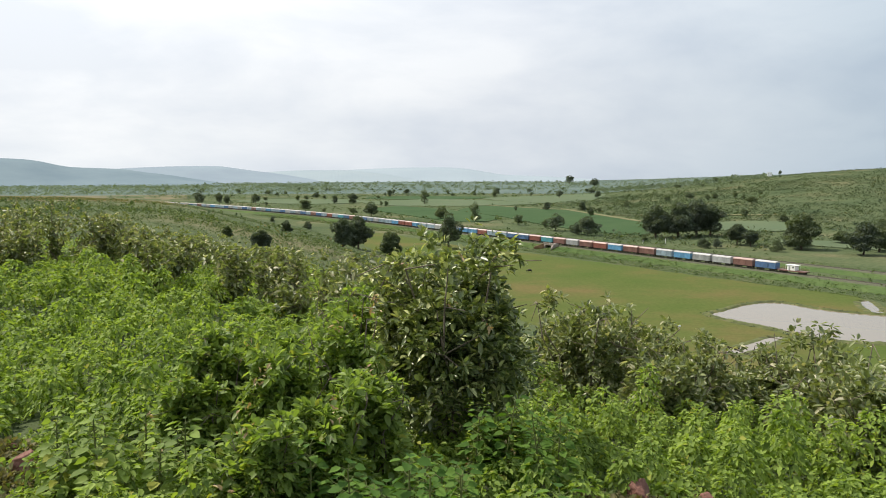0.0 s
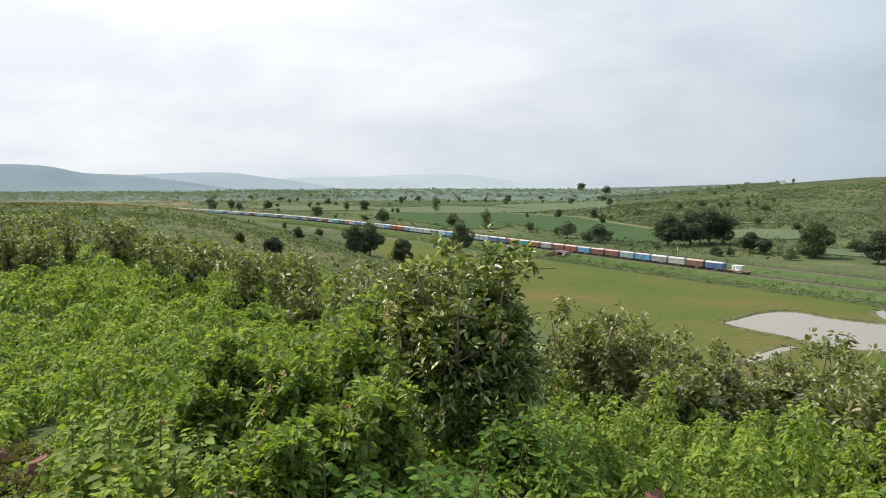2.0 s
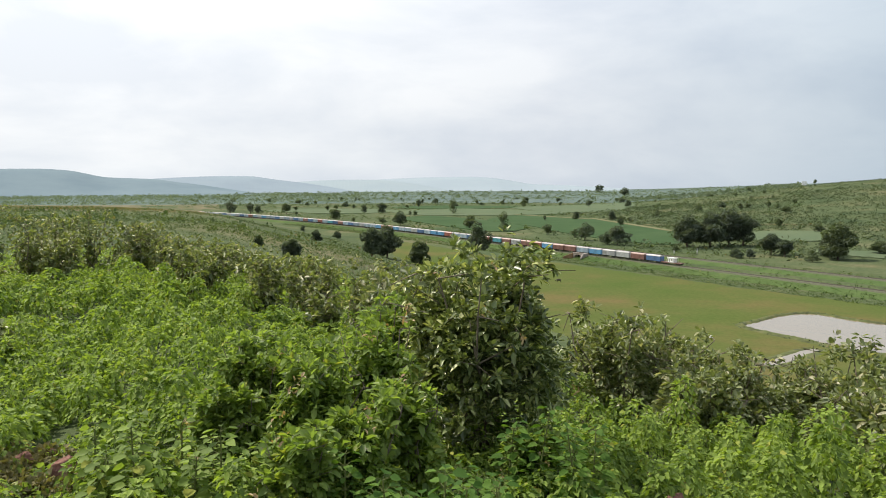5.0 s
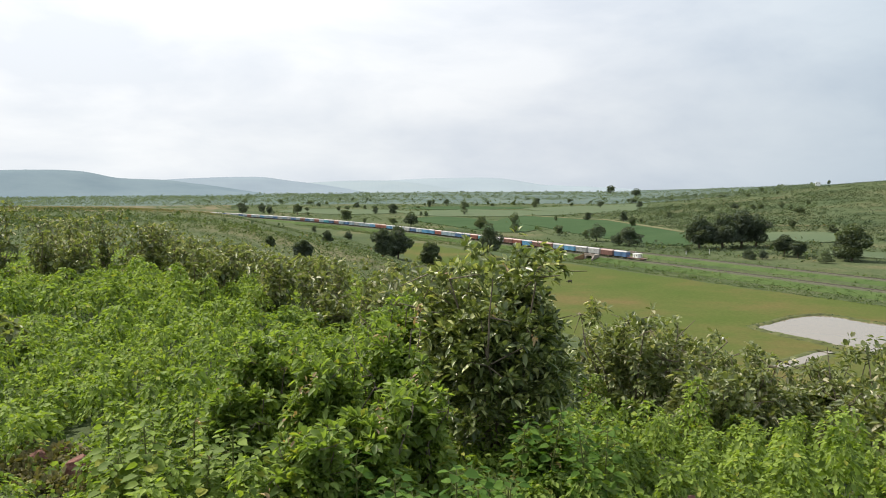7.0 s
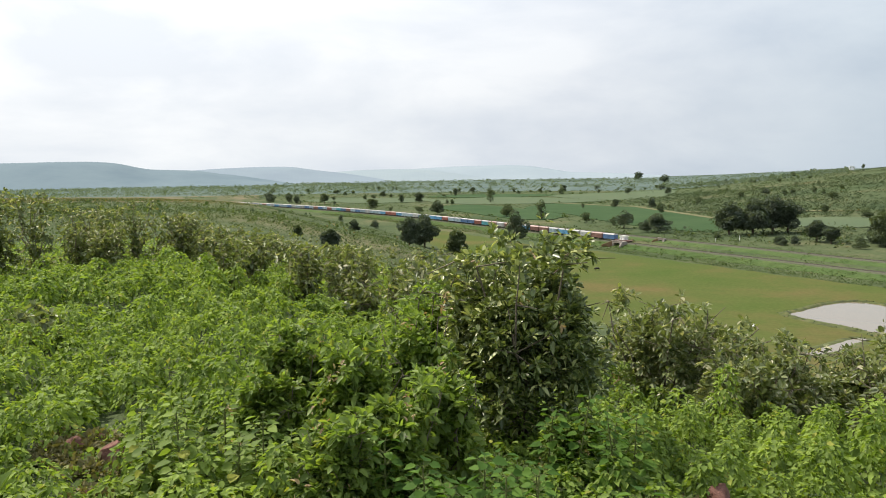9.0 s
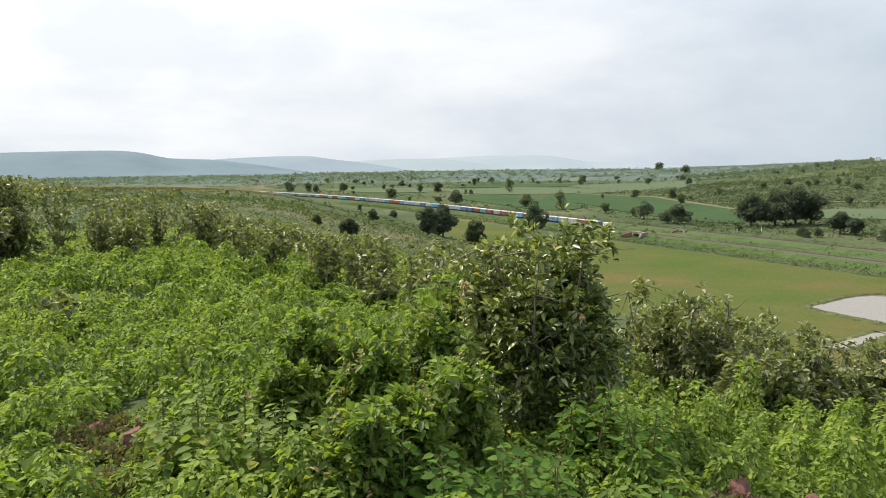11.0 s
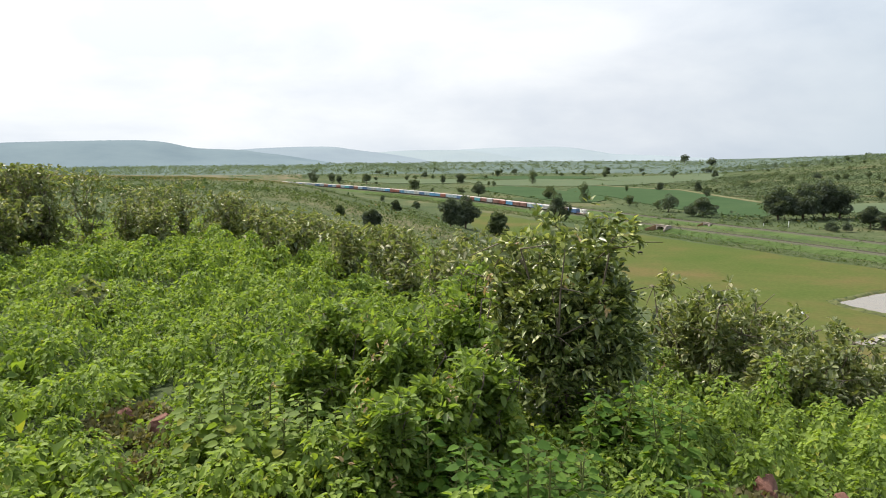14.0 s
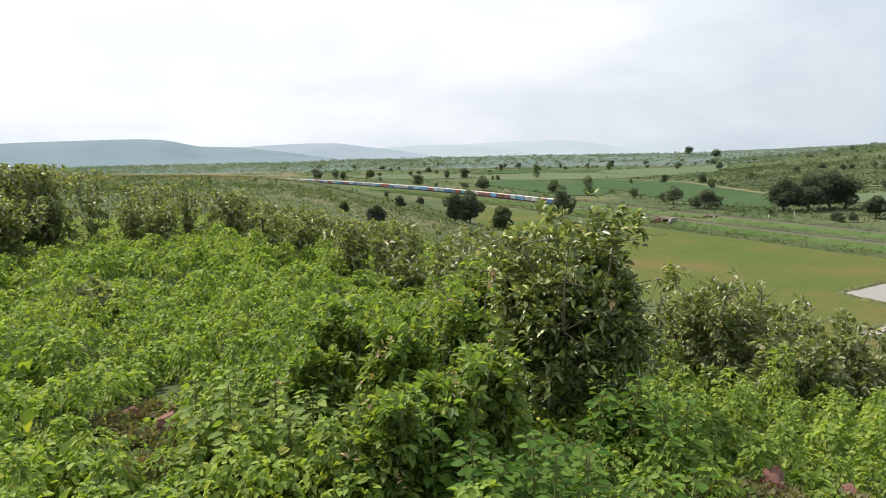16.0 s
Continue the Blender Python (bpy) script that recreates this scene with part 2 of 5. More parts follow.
M_WHITE = two_tone("white_paint", 1.5, [(0.3, (0.66, 0.66, 0.64)), (0.7, (0.8, 0.8, 0.78))], 0.6)
# near-black colour stands in for the shade inside openings
M_DARK = two_tone("painted_opening_shade", 2, [(0.3, (0.015, 0.015, 0.015)), (0.7, (0.03, 0.03, 0.03))], 0.8)
M_HIDE = two_tone("buffalo_hide", 2, [(0.3, (0.02, 0.018, 0.016)), (0.7, (0.05, 0.045, 0.04))], 0.7)


# ---------------------------------------------------------------- mesh helpers
def link_mesh(name, verts, faces, mat, parent=None, label="", smooth=False):
    me = bpy.data.meshes.new(name)
    me.from_pydata([tuple(v) for v in verts], [], faces)
    me.materials.append(mat)
    if smooth:
        me.polygons.foreach_set("use_smooth", [True] * len(me.polygons))
    me.update()
    ob = new(name, me)
    ob.parent = parent
    if label:
        ob["label"] = label
    return ob


def part(name, bm, mat, parent=None, label="", smooth=False):
    me = bpy.data.meshes.new(name)
    bm.to_mesh(me)
    bm.free()
    me.materials.append(mat)
    if smooth:
        me.polygons.foreach_set("use_smooth", [True] * len(me.polygons))
    ob = new(name, me)
    ob.parent = parent
    if label:
        ob["label"] = label
    return ob


def add_box(bm, x0, x1, y0, y1, z0, z1):
    v = [bm.verts.new((x, y, z)) for z in (z0, z1) for x, y in ((x0, y0), (x1, y0), (x1, y1), (x0, y1))]
    for f in ((3, 2, 1, 0), (4, 5, 6, 7), (0, 1, 5, 4), (1, 2, 6, 5), (2, 3, 7, 6), (3, 0, 4, 7)):
        bm.faces.new([v[i] for i in f])


def box_part(name, dims, mat, parent, label="", bevel=0.0):
    bm = bmesh.new()
    add_box(bm, *dims)
    if bevel:
        bmesh.ops.bevel(bm, geom=bm.edges[:], offset=bevel, segments=1, affect="EDGES")
    return part(name, bm, mat, parent, label)


def empty_thing(name, m, label, category, group=""):
    ob = new(name)
    ob.matrix_basis = m
    return tagged(ob, label, category, group)


def unit(v):
    return v / np.maximum(np.linalg.norm(v, axis=-1, keepdims=True), 1e-9)


def leaves_mesh(name, base, way, size, rng, wide=0.5, fold=0.12, droop=0.15, fine=True):
    """One mesh of leaf blades: base points, directions and lengths; each blade is folded along its middle."""
    n = len(base)
    way = unit(way)
    ref = unit(rng.normal(size=(n, 3)) * 0.35 + np.array([0, 0, 1.0]))
    side = unit(np.cross(way, ref))
    up = unit(np.cross(side, way))
    L, W = size[:, None], size[:, None] * wide * rng.uniform(0.8, 1.2, (n, 1))
    if fine:
        prof = [(0, 0, 0), (0.30, 0.42, fold), (0.68, 0.36, fold), (1, 0, 0), (0.68, -0.36, fold), (0.30, -0.42, fold)]
        fs = [(0, 1, 2, 3), (0, 3, 4, 5)]
    else:
        prof = [(0, 0, 0), (0.5, 0.45, fold), (1, 0, 0), (0.5, -0.45, fold)]
        fs = [(0, 1, 2), (0, 2, 3)]
    k = len(prof)
    V = np.empty((n, k, 3))
    for i, (a, s, h) in enumerate(prof):
        V[:, i] = base + way * L * a + side * W * s + up * L * h - np.array([0, 0, 1.0]) * L * droop * a * a
    nv, nf = n * k, len(fs)
    F = (np.array(fs)[None] + (np.arange(n) * k)[:, None, None]).reshape(-1)
    size_f = len(fs[0])
    me = bpy.data.meshes.new(name)
    me.vertices.add(nv)
    me.vertices.foreach_set("co", V.reshape(-1).astype(np.float32))
    me.loops.add(len(F))
    me.loops.foreach_set("vertex_index", F.astype(np.int32))
    me.polygons.add(n * nf)
    me.polygons.foreach_set("loop_start", (np.arange(n * nf) * size_f).astype(np.int32))
    me.update(calc_edges=True)
    return me


def leaves(name, base, way, size, mat, rng, parent=None, label="", **kw):
    me = leaves_mesh(name, np.asarray(base), np.asarray(way), np.asarray(size), rng, **kw)
    me.materials.append(mat)
    ob = new(name, me)
    ob.parent = parent
    if label:
        ob["label"] = label
    return ob


def tube(verts, faces, p0, p1, r0, r1, n=6):
    p0, p1 = np.asarray(p0, float), np.asarray(p1, float)
    d = unit(p1 - p0)
    a = unit(np.cross(d, (0.3, 0.9, 0.2)))
    b = np.cross(d, a)
    k = len(verts)
    for p, r in ((p0, r0), (p1, r1)):
        for i in range(n):
            t = 2 * math.pi * i / n
            verts.append(tuple(p + (a * math.cos(t) + b * math.sin(t)) * r))
    for i in range(n):
        j = (i + 1) % n
        faces.append((k + i, k + j, k + n + j, k + n + i))


# ---------------------------------------------------------------- lie of the land
FOOT_AZ = [-180, -75, -45, -31, -26, -22.3, -20.4, -18.7, -14, -9, -5, 0, 6, 12, 20, 35, 75, 180]
FALL = [0.02, 0.01, 0.019, 0.0245, 0.0275, 0.0315, 0.035, 0.039, 0.060, 0.080, 0.115, 0.160, 0.215, 0.255, 0.285, 0.30, 0.20, 0.02]


def smooth01(v):
    v = np.clip(v, 0, 1)
    return v * v * (3 - 2 * v)


def swell(x, y, s, seed=0.0):
    """Soft rolling variation between about -1 and 1."""
    x, y = x / s, y / s
    return (np.sin(1.7 * x + 0.9 * y + seed) + np.sin(-1.1 * x + 2.1 * y + 2 * seed + 1)
            + np.sin(2.9 * x - 1.3 * y + 3 * seed + 2) * 0.6 + np.sin(3.7 * y + 2.2 * x + seed) * 0.4) / 3.0


GRID = np.random.default_rng(5).uniform(0, 1, (256, 256))


def mottle(x, y, s, octaves=3):
    """Irregular patchy variation, 0 to 1, with patches about s metres wide."""
    out, amp, tot = 0.0, 1.0, 0.0
    for k in range(octaves):
        u, v = np.asarray(x, float) / s * 2 ** k + 37.0 * k, np.asarray(y, float) / s * 2 ** k + 11.0 * k
        i, j = np.floor(u).astype(int), np.floor(v).astype(int)
        f, g = smooth01(u - i), smooth01(v - j)
        a, b, c, d = (GRID[(i + p) % 256, (j + q) % 256] for p, q in ((0, 0), (1, 0), (0, 1), (1, 1)))
        out = out + amp * ((a * (1 - f) + b * f) * (1 - g) + (c * (1 - f) + d * f) * g)
        tot += amp
        amp *= 0.6
    return out / tot


def land(x, y):
    """Height of the bare ground."""
    x, y = np.asarray(x, float), np.asarray(y, float)
    r, az = np.hypot(x, y), np.degrees(np.arctan2(x, y))
    fall = np.interp(az, FOOT_AZ, FALL)
    near = np.minimum(r, 4.0)
    ramp = np.maximum(r - 2.0, 0.0)
    ramp = np.where(r < 6, ramp * ramp / 8.0, r - 4.0)
    hill = 43.3 - 0.10 * near - fall * ramp
    hill = hill + swell(x, y, 6.0) * 0.10 * smooth01((r - 2) / 10) + swell(x, y, 45.0, 1.0) * 1.0 * smooth01((r - 20) / 150)
    # rolling plain, rising to a scrubby ridge beyond the line
    right = smooth01((az - 8) / 26) * smooth01((r - 420) / 1300)
    plain = right * 58.0 + swell(x, y, 260.0, 2.0) * 1.2 * smooth01((r - 700) / 800)
    k = 2.0
    d = np.clip((hill - plain) / k, -30, 30)
    return plain + k * np.log1p(np.exp(d))


# centre line of the railway: straight, then a wide curve
TR0, TR_HEAD = (155.3, 304.6), 32.3
RAIL_Z, STRAIGHT = 2.6, 365.0


def rail_at(s, off=0.0):
    """Place and heading (degrees left of +y) at s metres along the line; off: metres to its far side."""
    x, y, h = TR0[0], TR0[1], radians(TR_HEAD)
    a = min(s, STRAIGHT)
    x, y = x - math.sin(h) * a, y + math.cos(h) * a
    if s > STRAIGHT:
        rad = 1750.0
        phi = (s - STRAIGHT) / rad
        x += rad * (math.cos(h + phi) - math.cos(h))
        y += rad * (math.sin(h + phi) - math.sin(h))
        h += phi
    return x + math.cos(h) * off, y + math.sin(h) * off, math.degrees(h)


def make_ground():
    az = np.unique(np.concatenate([np.arange(-180, -48, 6.0), np.arange(-48, 42, 0.6), np.arange(42, 180, 6.0)]))
    rad = np.concatenate([[0.0, 0.5], np.geomspace(1.0, 4950, 190)])
    A, Rr = np.meshgrid(np.radians(az), rad, indexing="ij")
    X, Y = np.sin(A) * Rr, np.cos(A) * Rr
    Z = land(X, Y)
    na, nr = A.shape
    V = np.stack([X, Y, Z], -1).reshape(-1, 3)
    faces, mats = [], []
    for i in range(na):
        j = (i + 1) % na
        for k in range(nr - 1):
            faces.append((i * nr + k, i * nr + k + 1, j * nr + k + 1, j * nr + k))
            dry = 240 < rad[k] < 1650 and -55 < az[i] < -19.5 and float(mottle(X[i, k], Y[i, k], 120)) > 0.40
            # beyond 1650 m the ground takes the colour with haze painted in
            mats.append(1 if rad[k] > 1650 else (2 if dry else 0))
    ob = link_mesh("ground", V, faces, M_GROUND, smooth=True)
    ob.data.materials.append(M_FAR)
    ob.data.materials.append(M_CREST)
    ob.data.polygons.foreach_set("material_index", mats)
    tagged(ob, "rolling green and brown scrub land with bare patches", "ground", kind="structure")


def patch(name, ring, z, mat, label, category, steps=6, wobble=1.5, seed=1, thick=0.3, kind="structure"):
    """A field or sheet of grass with an uneven edge, lying on the land."""
    rng = np.random.default_rng(seed)
    pts = []
    for (x0, y0), (x1, y1) in zip(ring, ring[1:] + ring[:1]):
        for i in range(steps):
            t = i / steps
            pts.append((x0 + (x1 - x0) * t + rng.normal() * wobble * (i > 0), y0 + (y1 - y0) * t + rng.normal() * wobble * (i > 0)))
    bm = bmesh.new()
    vs = [bm.verts.new((x, y, z)) for x, y in pts]
    f = bm.faces.new(vs)
    if f.normal.z < 0:
        f.normal_flip()
    bmesh.ops.triangulate(bm, faces=[f])
    ext = bmesh.ops.extrude_face_region(bm, geom=bm.faces[:])
    bmesh.ops.translate(bm, verts=[g for g in ext["geom"] if isinstance(g, bmesh.types.BMVert)], vec=(0, 0, -thick))
    bmesh.ops.recalc_face_normals(bm, faces=bm.faces[:])
    ob = part(name, bm, mat)
    return tagged(ob, label, category, kind=kind)


make_ground()

# ---------------------------------------------------------------- meadow, pond and fields
patch("meadow", [(150, 236), (152, 266), (127, 300), (88, 357), (53, 408), (12, 452), (-30, 530), (-80, 600), (-112, 590), (-95, 560),
                 (-60, 430), (-30, 330), (0, 250), (40, 170), (90, 120), (170, 140)],
      0.25, M_MEADOW, "flat closely grazed yellow-green meadow below the line", "meadow", 8, 0.9, 3)


def outline(ring, steps=8, wobble=0.5, seed=1):
    rng = np.random.default_rng(seed)
    P = np.array(ring, float)
    n = len(P)
    out = []
    for i in range(n):
        p0, p1, p2, p3 = P[i - 1], P[i], P[(i + 1) % n], P[(i + 2) % n]
        for k in range(steps):
            t = k / steps
            q = 0.5 * (2 * p1 + (p2 - p0) * t + (2 * p0 - 5 * p1 + 4 * p2 - p3) * t * t + (3 * p1 - p0 - 3 * p2 + p3) * t ** 3)
            out.append(q + rng.normal(size=2) * wobble)
    return out


def make_pond(name, ring, label, rim, seed):
    pts = outline(ring, 8, 0.25, seed)
    bm = bmesh.new()
    f = bm.faces.new([bm.verts.new((x, y, 0.31)) for x, y in pts])
    if f.normal.z < 0:
        f.normal_flip()
    bmesh.ops.triangulate(bm, faces=[f])
    tagged(part(name, bm, M_WATER), label, "water", kind="structure")
    # raised earthen rim
    c = np.mean(pts, axis=0)
    rng = np.random.default_rng(seed)
    V, F = [], []
    n = len(pts)
    for i, p in enumerate(pts):
        t = np.array(pts[(i + 1) % n]) - np.array(pts[i - 1])
        o = np.array([t[1], -t[0]]) / (np.linalg.norm(t) + 1e-6)
        if np.dot(o, p - c) < 0:
            o = -o
        h = rim * rng.uniform(0.5, 1.3)
        for d, z in ((-0.4, 0.2), (0.15, 0.35 + 0.4 * h), (0.9, 0.35 + h), (2.2 + 2 * rim, 0.2)):
            q = p + o * d
            V.append((q[0], q[1], z))
    for i in range(n):
        j = (i + 1) % n
        for k in range(3):
            F.append((i * 4 + k, j * 4 + k, j * 4 + k + 1, i * 4 + k + 1))
    tagged(link_mesh("pond_bank", V, F, M_BANK, smooth=True), "low muddy grass-topped bank round the pond", "bank", kind="structure")


M_BANK = two_tone("muddy_bank", 0.35, [(0.35, (0.05, 0.055, 0.025)), (0.55, (0.08, 0.095, 0.03)), (0.7, (0.14, 0.11, 0.06))], 0.95, 6)
make_pond("pond_water", [(86, 231), (92, 237), (104, 248), (114, 253), (119, 250), (123.5, 242), (131, 234), (141, 229), (158, 224), (165, 210),
                         (150, 196), (128, 192), (112, 192), (101, 199), (98, 206), (94, 213), (89, 221)],
          "still pale grey muddy pond reflecting the sky", 0.5, 5)
make_pond("ditch_water", [(72, 182), (80, 189), (88, 196.5), (92, 198.5), (93, 196.5), (88, 192), (80, 184), (74, 180)],
          "narrow shallow arm of muddy water", 0.12, 6)
make_pond("inlet_water", [(139, 233), (141.5, 241), (144, 249), (148, 256), (150, 255), (147, 246), (144, 238), (142, 233)],
          "narrow muddy inlet of the pond", 0.15, 7)

POND_EDGE = outline([(85, 232), (92, 238.5), (104, 250), (114, 255), (120, 252), (124.5, 244), (132, 236), (142, 231), (158, 226), (166, 210),
                     (150, 194), (128, 190), (111, 190), (99.5, 198), (96.5, 206), (92.5, 213), (87, 222)], 24, 0.6, 9)

FIELDS = [
    ("crop_field", [(68, 1030), (153, 917), (180, 674), (150, 540), (118, 566), (84, 660), (62, 770), (20, 900)], M_CROP, "dark green standing crop in a large field"),
    ("crop_field", [(-60, 1010), (10, 905), (55, 770), (40, 690), (5, 700), (-40, 800), (-90, 930)], M_CROP, "mid green standing crop beside the line"),
    ("crop_field", [(-10, 1290), (140, 1130), (78, 1045), (-62, 1030), (-130, 1180)], M_CROP2, "pale green young crop in a far field"),
    ("crop_field", [(-90, 1500), (80, 1420), (60, 1310), (-60, 1290), (-150, 1360)], M_CROP, "green crop in a far field"),
    ("crop_field", [(100, 1400), (330, 1560), (250, 1200), (150, 1120), (85, 1250)], M_CROP2, "pale stubble field far out on the plain"),
    ("crop_field", [(-330, 1330), (-160, 1290), (-120, 1160), (-200, 1090), (-330, 1180)], M_CROP2, "pale grassy field far out on the plain"),
    ("crop_field", [(255, 640), (300, 600), (270, 545), (215, 560), (200, 610)], M_CROP2, "grassy clearing between the trees"),
    ("field_path", [(184, 672), (158, 915), (152, 915), (178, 672)], M_TRACK, "pale dry path along a field's edge"),
    ("field_path", [(158, 915), (74, 1040), (67, 1034), (151, 913)], M_TRACK, "pale dry bank along a field's edge"),
    ("field_path", [(192, 760), (300, 688), (303, 696), (194, 771)], M_TRACK, "pale dry path between fields"),
    ("crop_field", [(215, 480), (262, 470), (330, 430), (300, 405), (245, 430)], M_CROP2, "rough grass strip beyond the second line"),
]


def drape(name, ring, mat, label, lift, seed):
    """A field that follows the land."""
    pts = outline(ring, 6, 0.8 if len(ring) > 4 else 0.25, seed)
    c = np.mean(pts, axis=0)
    V, F = [], []
    n, m = len(pts), 9
    for p in pts:
        for k in range(m):
            q = c + (p - c) * (k / (m - 1)) ** 0.8
            V.append((q[0], q[1], float(land(q[0], q[1])) + (lift if k < m - 1 else -0.2)))
        V[-2] = (p[0] * 0.999 + c[0] * 0.001, p[1] * 0.999 + c[1] * 0.001, float(land(p[0], p[1])) + lift)
    for i in range(n):
        j = (i + 1) % n
        for k in range(m - 1):
            F.append((i * m + k, i * m + k + 1, j * m + k + 1, j * m + k))
    tagged(link_mesh(name, V, F, mat, smooth=False), label, "field", "fields on the plain", kind="structure")


for i, (nm, ring, mt, lb) in enumerate(FIELDS):
    drape(nm, ring, mt, lb, 0.75 if nm == "field_path" else 0.6, 20 + i)


# ---------------------------------------------------------------- railway
def make_line(name, off, s0, s1, z_top, label, rails=True):
    prof_e = [(-9.5, 0.0), (-4.2, z_top - 0.75), (-3.4, z_top - 0.72), (3.4, z_top - 0.72), (4.2, z_top - 0.75), (9.5, 0.0)]
    prof_b = [(-3.0, z_top - 0.72), (-1.9, z_top - 0.2), (1.9, z_top - 0.2), (3.0, z_top - 0.72)]
    S = np.arange(s0, s1, 8.0)
    rng = np.random.default_rng(4)

    def sweep(nm, prof, mat, lab, jig=0.0):
        V, F = [], []
        for s in S:
            for o, z in prof:
                x, y, h = rail_at(s, off + o + (rng.normal() * jig if z < 0.5 else 0))
                V.append((x, y, z + max(0.0, float(land(x, y)) - 0.3) * (z < 0.5)))
        k = len(prof)
        for i in range(len(S) - 1):
            for j in range(k - 1):
                F.append((i * k + j, (i + 1) * k + j, (i + 1) * k + j + 1, i * k + j + 1))
        return link_mesh(nm, V, F, mat, None, lab)
    tagged(sweep(name, prof_e, M_BANKGRASS, label, 0.5), label, "embankment", kind="structure")
    tagged(sweep("ballast_bed", prof_b, M_BALLAST, "grey stone ballast of the railway"), "grey stone ballast of the railway", "ballast", kind="structure")
    if rails:
        for o in (-0.84, 0.84):
            tagged(sweep("rail", [(o - 0.06, z_top - 0.2), (o - 0.035, z_top), (o + 0.035, z_top), (o + 0.06, z_top - 0.2)], M_RAIL, ""),
                   "rusty steel rail on ballast", "rail", "rails", kind="structure")


make_line("embankment", 0.0, -160.0, 960.0, RAIL_Z, "low grassy railway embankment with scattered weeds")
make_line("embankment", 40.0, -160.0, 700.0, 2.0, "older grassy embankment of the second line")


def make_culvert(s, off, lab, k=1.0, front=-8.0):
    x, y, h = rail_at(s, off)
    ob = empty_thing("culvert", pose(x, y, 0, 0, 0, h), lab, "culvert", "culverts under the lines")
    # local y runs along the line, local x to its far side; the mouth faces -x
    bm = bmesh.new()
    xs = front
    n, top = 10, RAIL_Z * k + 0.9
    pts = [(-2.9 * k, 0.2)] + [(2.9 * k * -math.cos(math.pi * i / n), 2.0 * k + 0.8 * k * math.sin(math.pi * i / n)) for i in range(n + 1)] + [(2.9 * k, 0.2)]
    outer = [(-4.2 * k, 0.2)] + [((-4.2 + 8.4 * i / n) * k, top) for i in range(n + 1)] + [(4.2 * k, 0.2)]
    fr = [[bm.verts.new((xs, a, b)) for a, b in q] for q in (pts, outer)]
    bk = [[bm.verts.new((-3.4, a, b)) for a, b in q] for q in (pts, outer)]
    for i in range(len(pts) - 1):
        bm.faces.new((fr[0][i], fr[0][i + 1], fr[1][i + 1], fr[1][i]))
        bm.faces.new((fr[0][i], bk[0][i], bk[0][i + 1], fr[0][i + 1]))
        bm.faces.new((fr[1][i], fr[1][i + 1], bk[1][i + 1], bk[1][i]))
    part("headwall", bm, M_STONE, ob)
    box_part("parapet", (xs - 0.15, xs + 0.5, -4.4 * k, 4.4 * k, top, top + 0.5), M_STONE, ob, "", 0.04)
    # upright near-black panel painted in place of the shade under the arch
    box_part("barrel", (xs + 3.0, xs + 3.6, -2.95 * k, 2.95 * k, 0.0, 2.85 * k), M_DARK, ob, "near-black panel for the shade inside the culvert")
    for sgn in (-1, 1):
        bm = bmesh.new()
        far = 5.5 * k if sgn > 0 else 2.6 * k
        a = [bm.verts.new(v) for v in ((xs, sgn * 4.0 * k, 0.1), (xs, sgn * 4.0 * k, top), (xs - far, sgn * (4.0 * k + far * 0.5), 1.3 * k), (xs - far, sgn * (4.0 * k + far * 0.5), 0.1))]
        b = [bm.verts.new((v.co.x + 0.5, v.co.y + sgn * 0.6, v.co.z)) for v in a]
        bm.faces.new(a)
        bm.faces.new(b[::-1])
        for i in range(4):
            j = (i + 1) % 4
            bm.faces.new((a[i], b[i], b[j], a[j]))
        bmesh.ops.recalc_face_normals(bm, faces=bm.faces[:])
        part("wing_wall", bm, M_STONE if sgn < 0 else M_EARTH, ob)
    return ob


make_culvert(160.5, 0.0, "pale stone culvert with one dark arched opening")
make_culvert(168.6, 40.0, "small whitewashed culvert under the second line", 0.6, -6.0)

# ---------------------------------------------------------------- goods train
PITCH = 11.4


def wheelset(parent, y):
    bm = bmesh.new()
    for sx in (-0.84, 0.84):
        r = bmesh.ops.create_cone(bm, cap_ends=True, segments=14, radius1=0.5, radius2=0.48, depth=0.13, matrix=pose(sx, y, 0.5, 0, 90, 0))
    bmesh.ops.create_cone(bm, cap_ends=True, segments=8, radius1=0.08, radius2=0.08, depth=1.7, matrix=pose(0, y, 0.5, 0, 90, 0))
    return part("wheelset", bm, M_UNDER, parent)


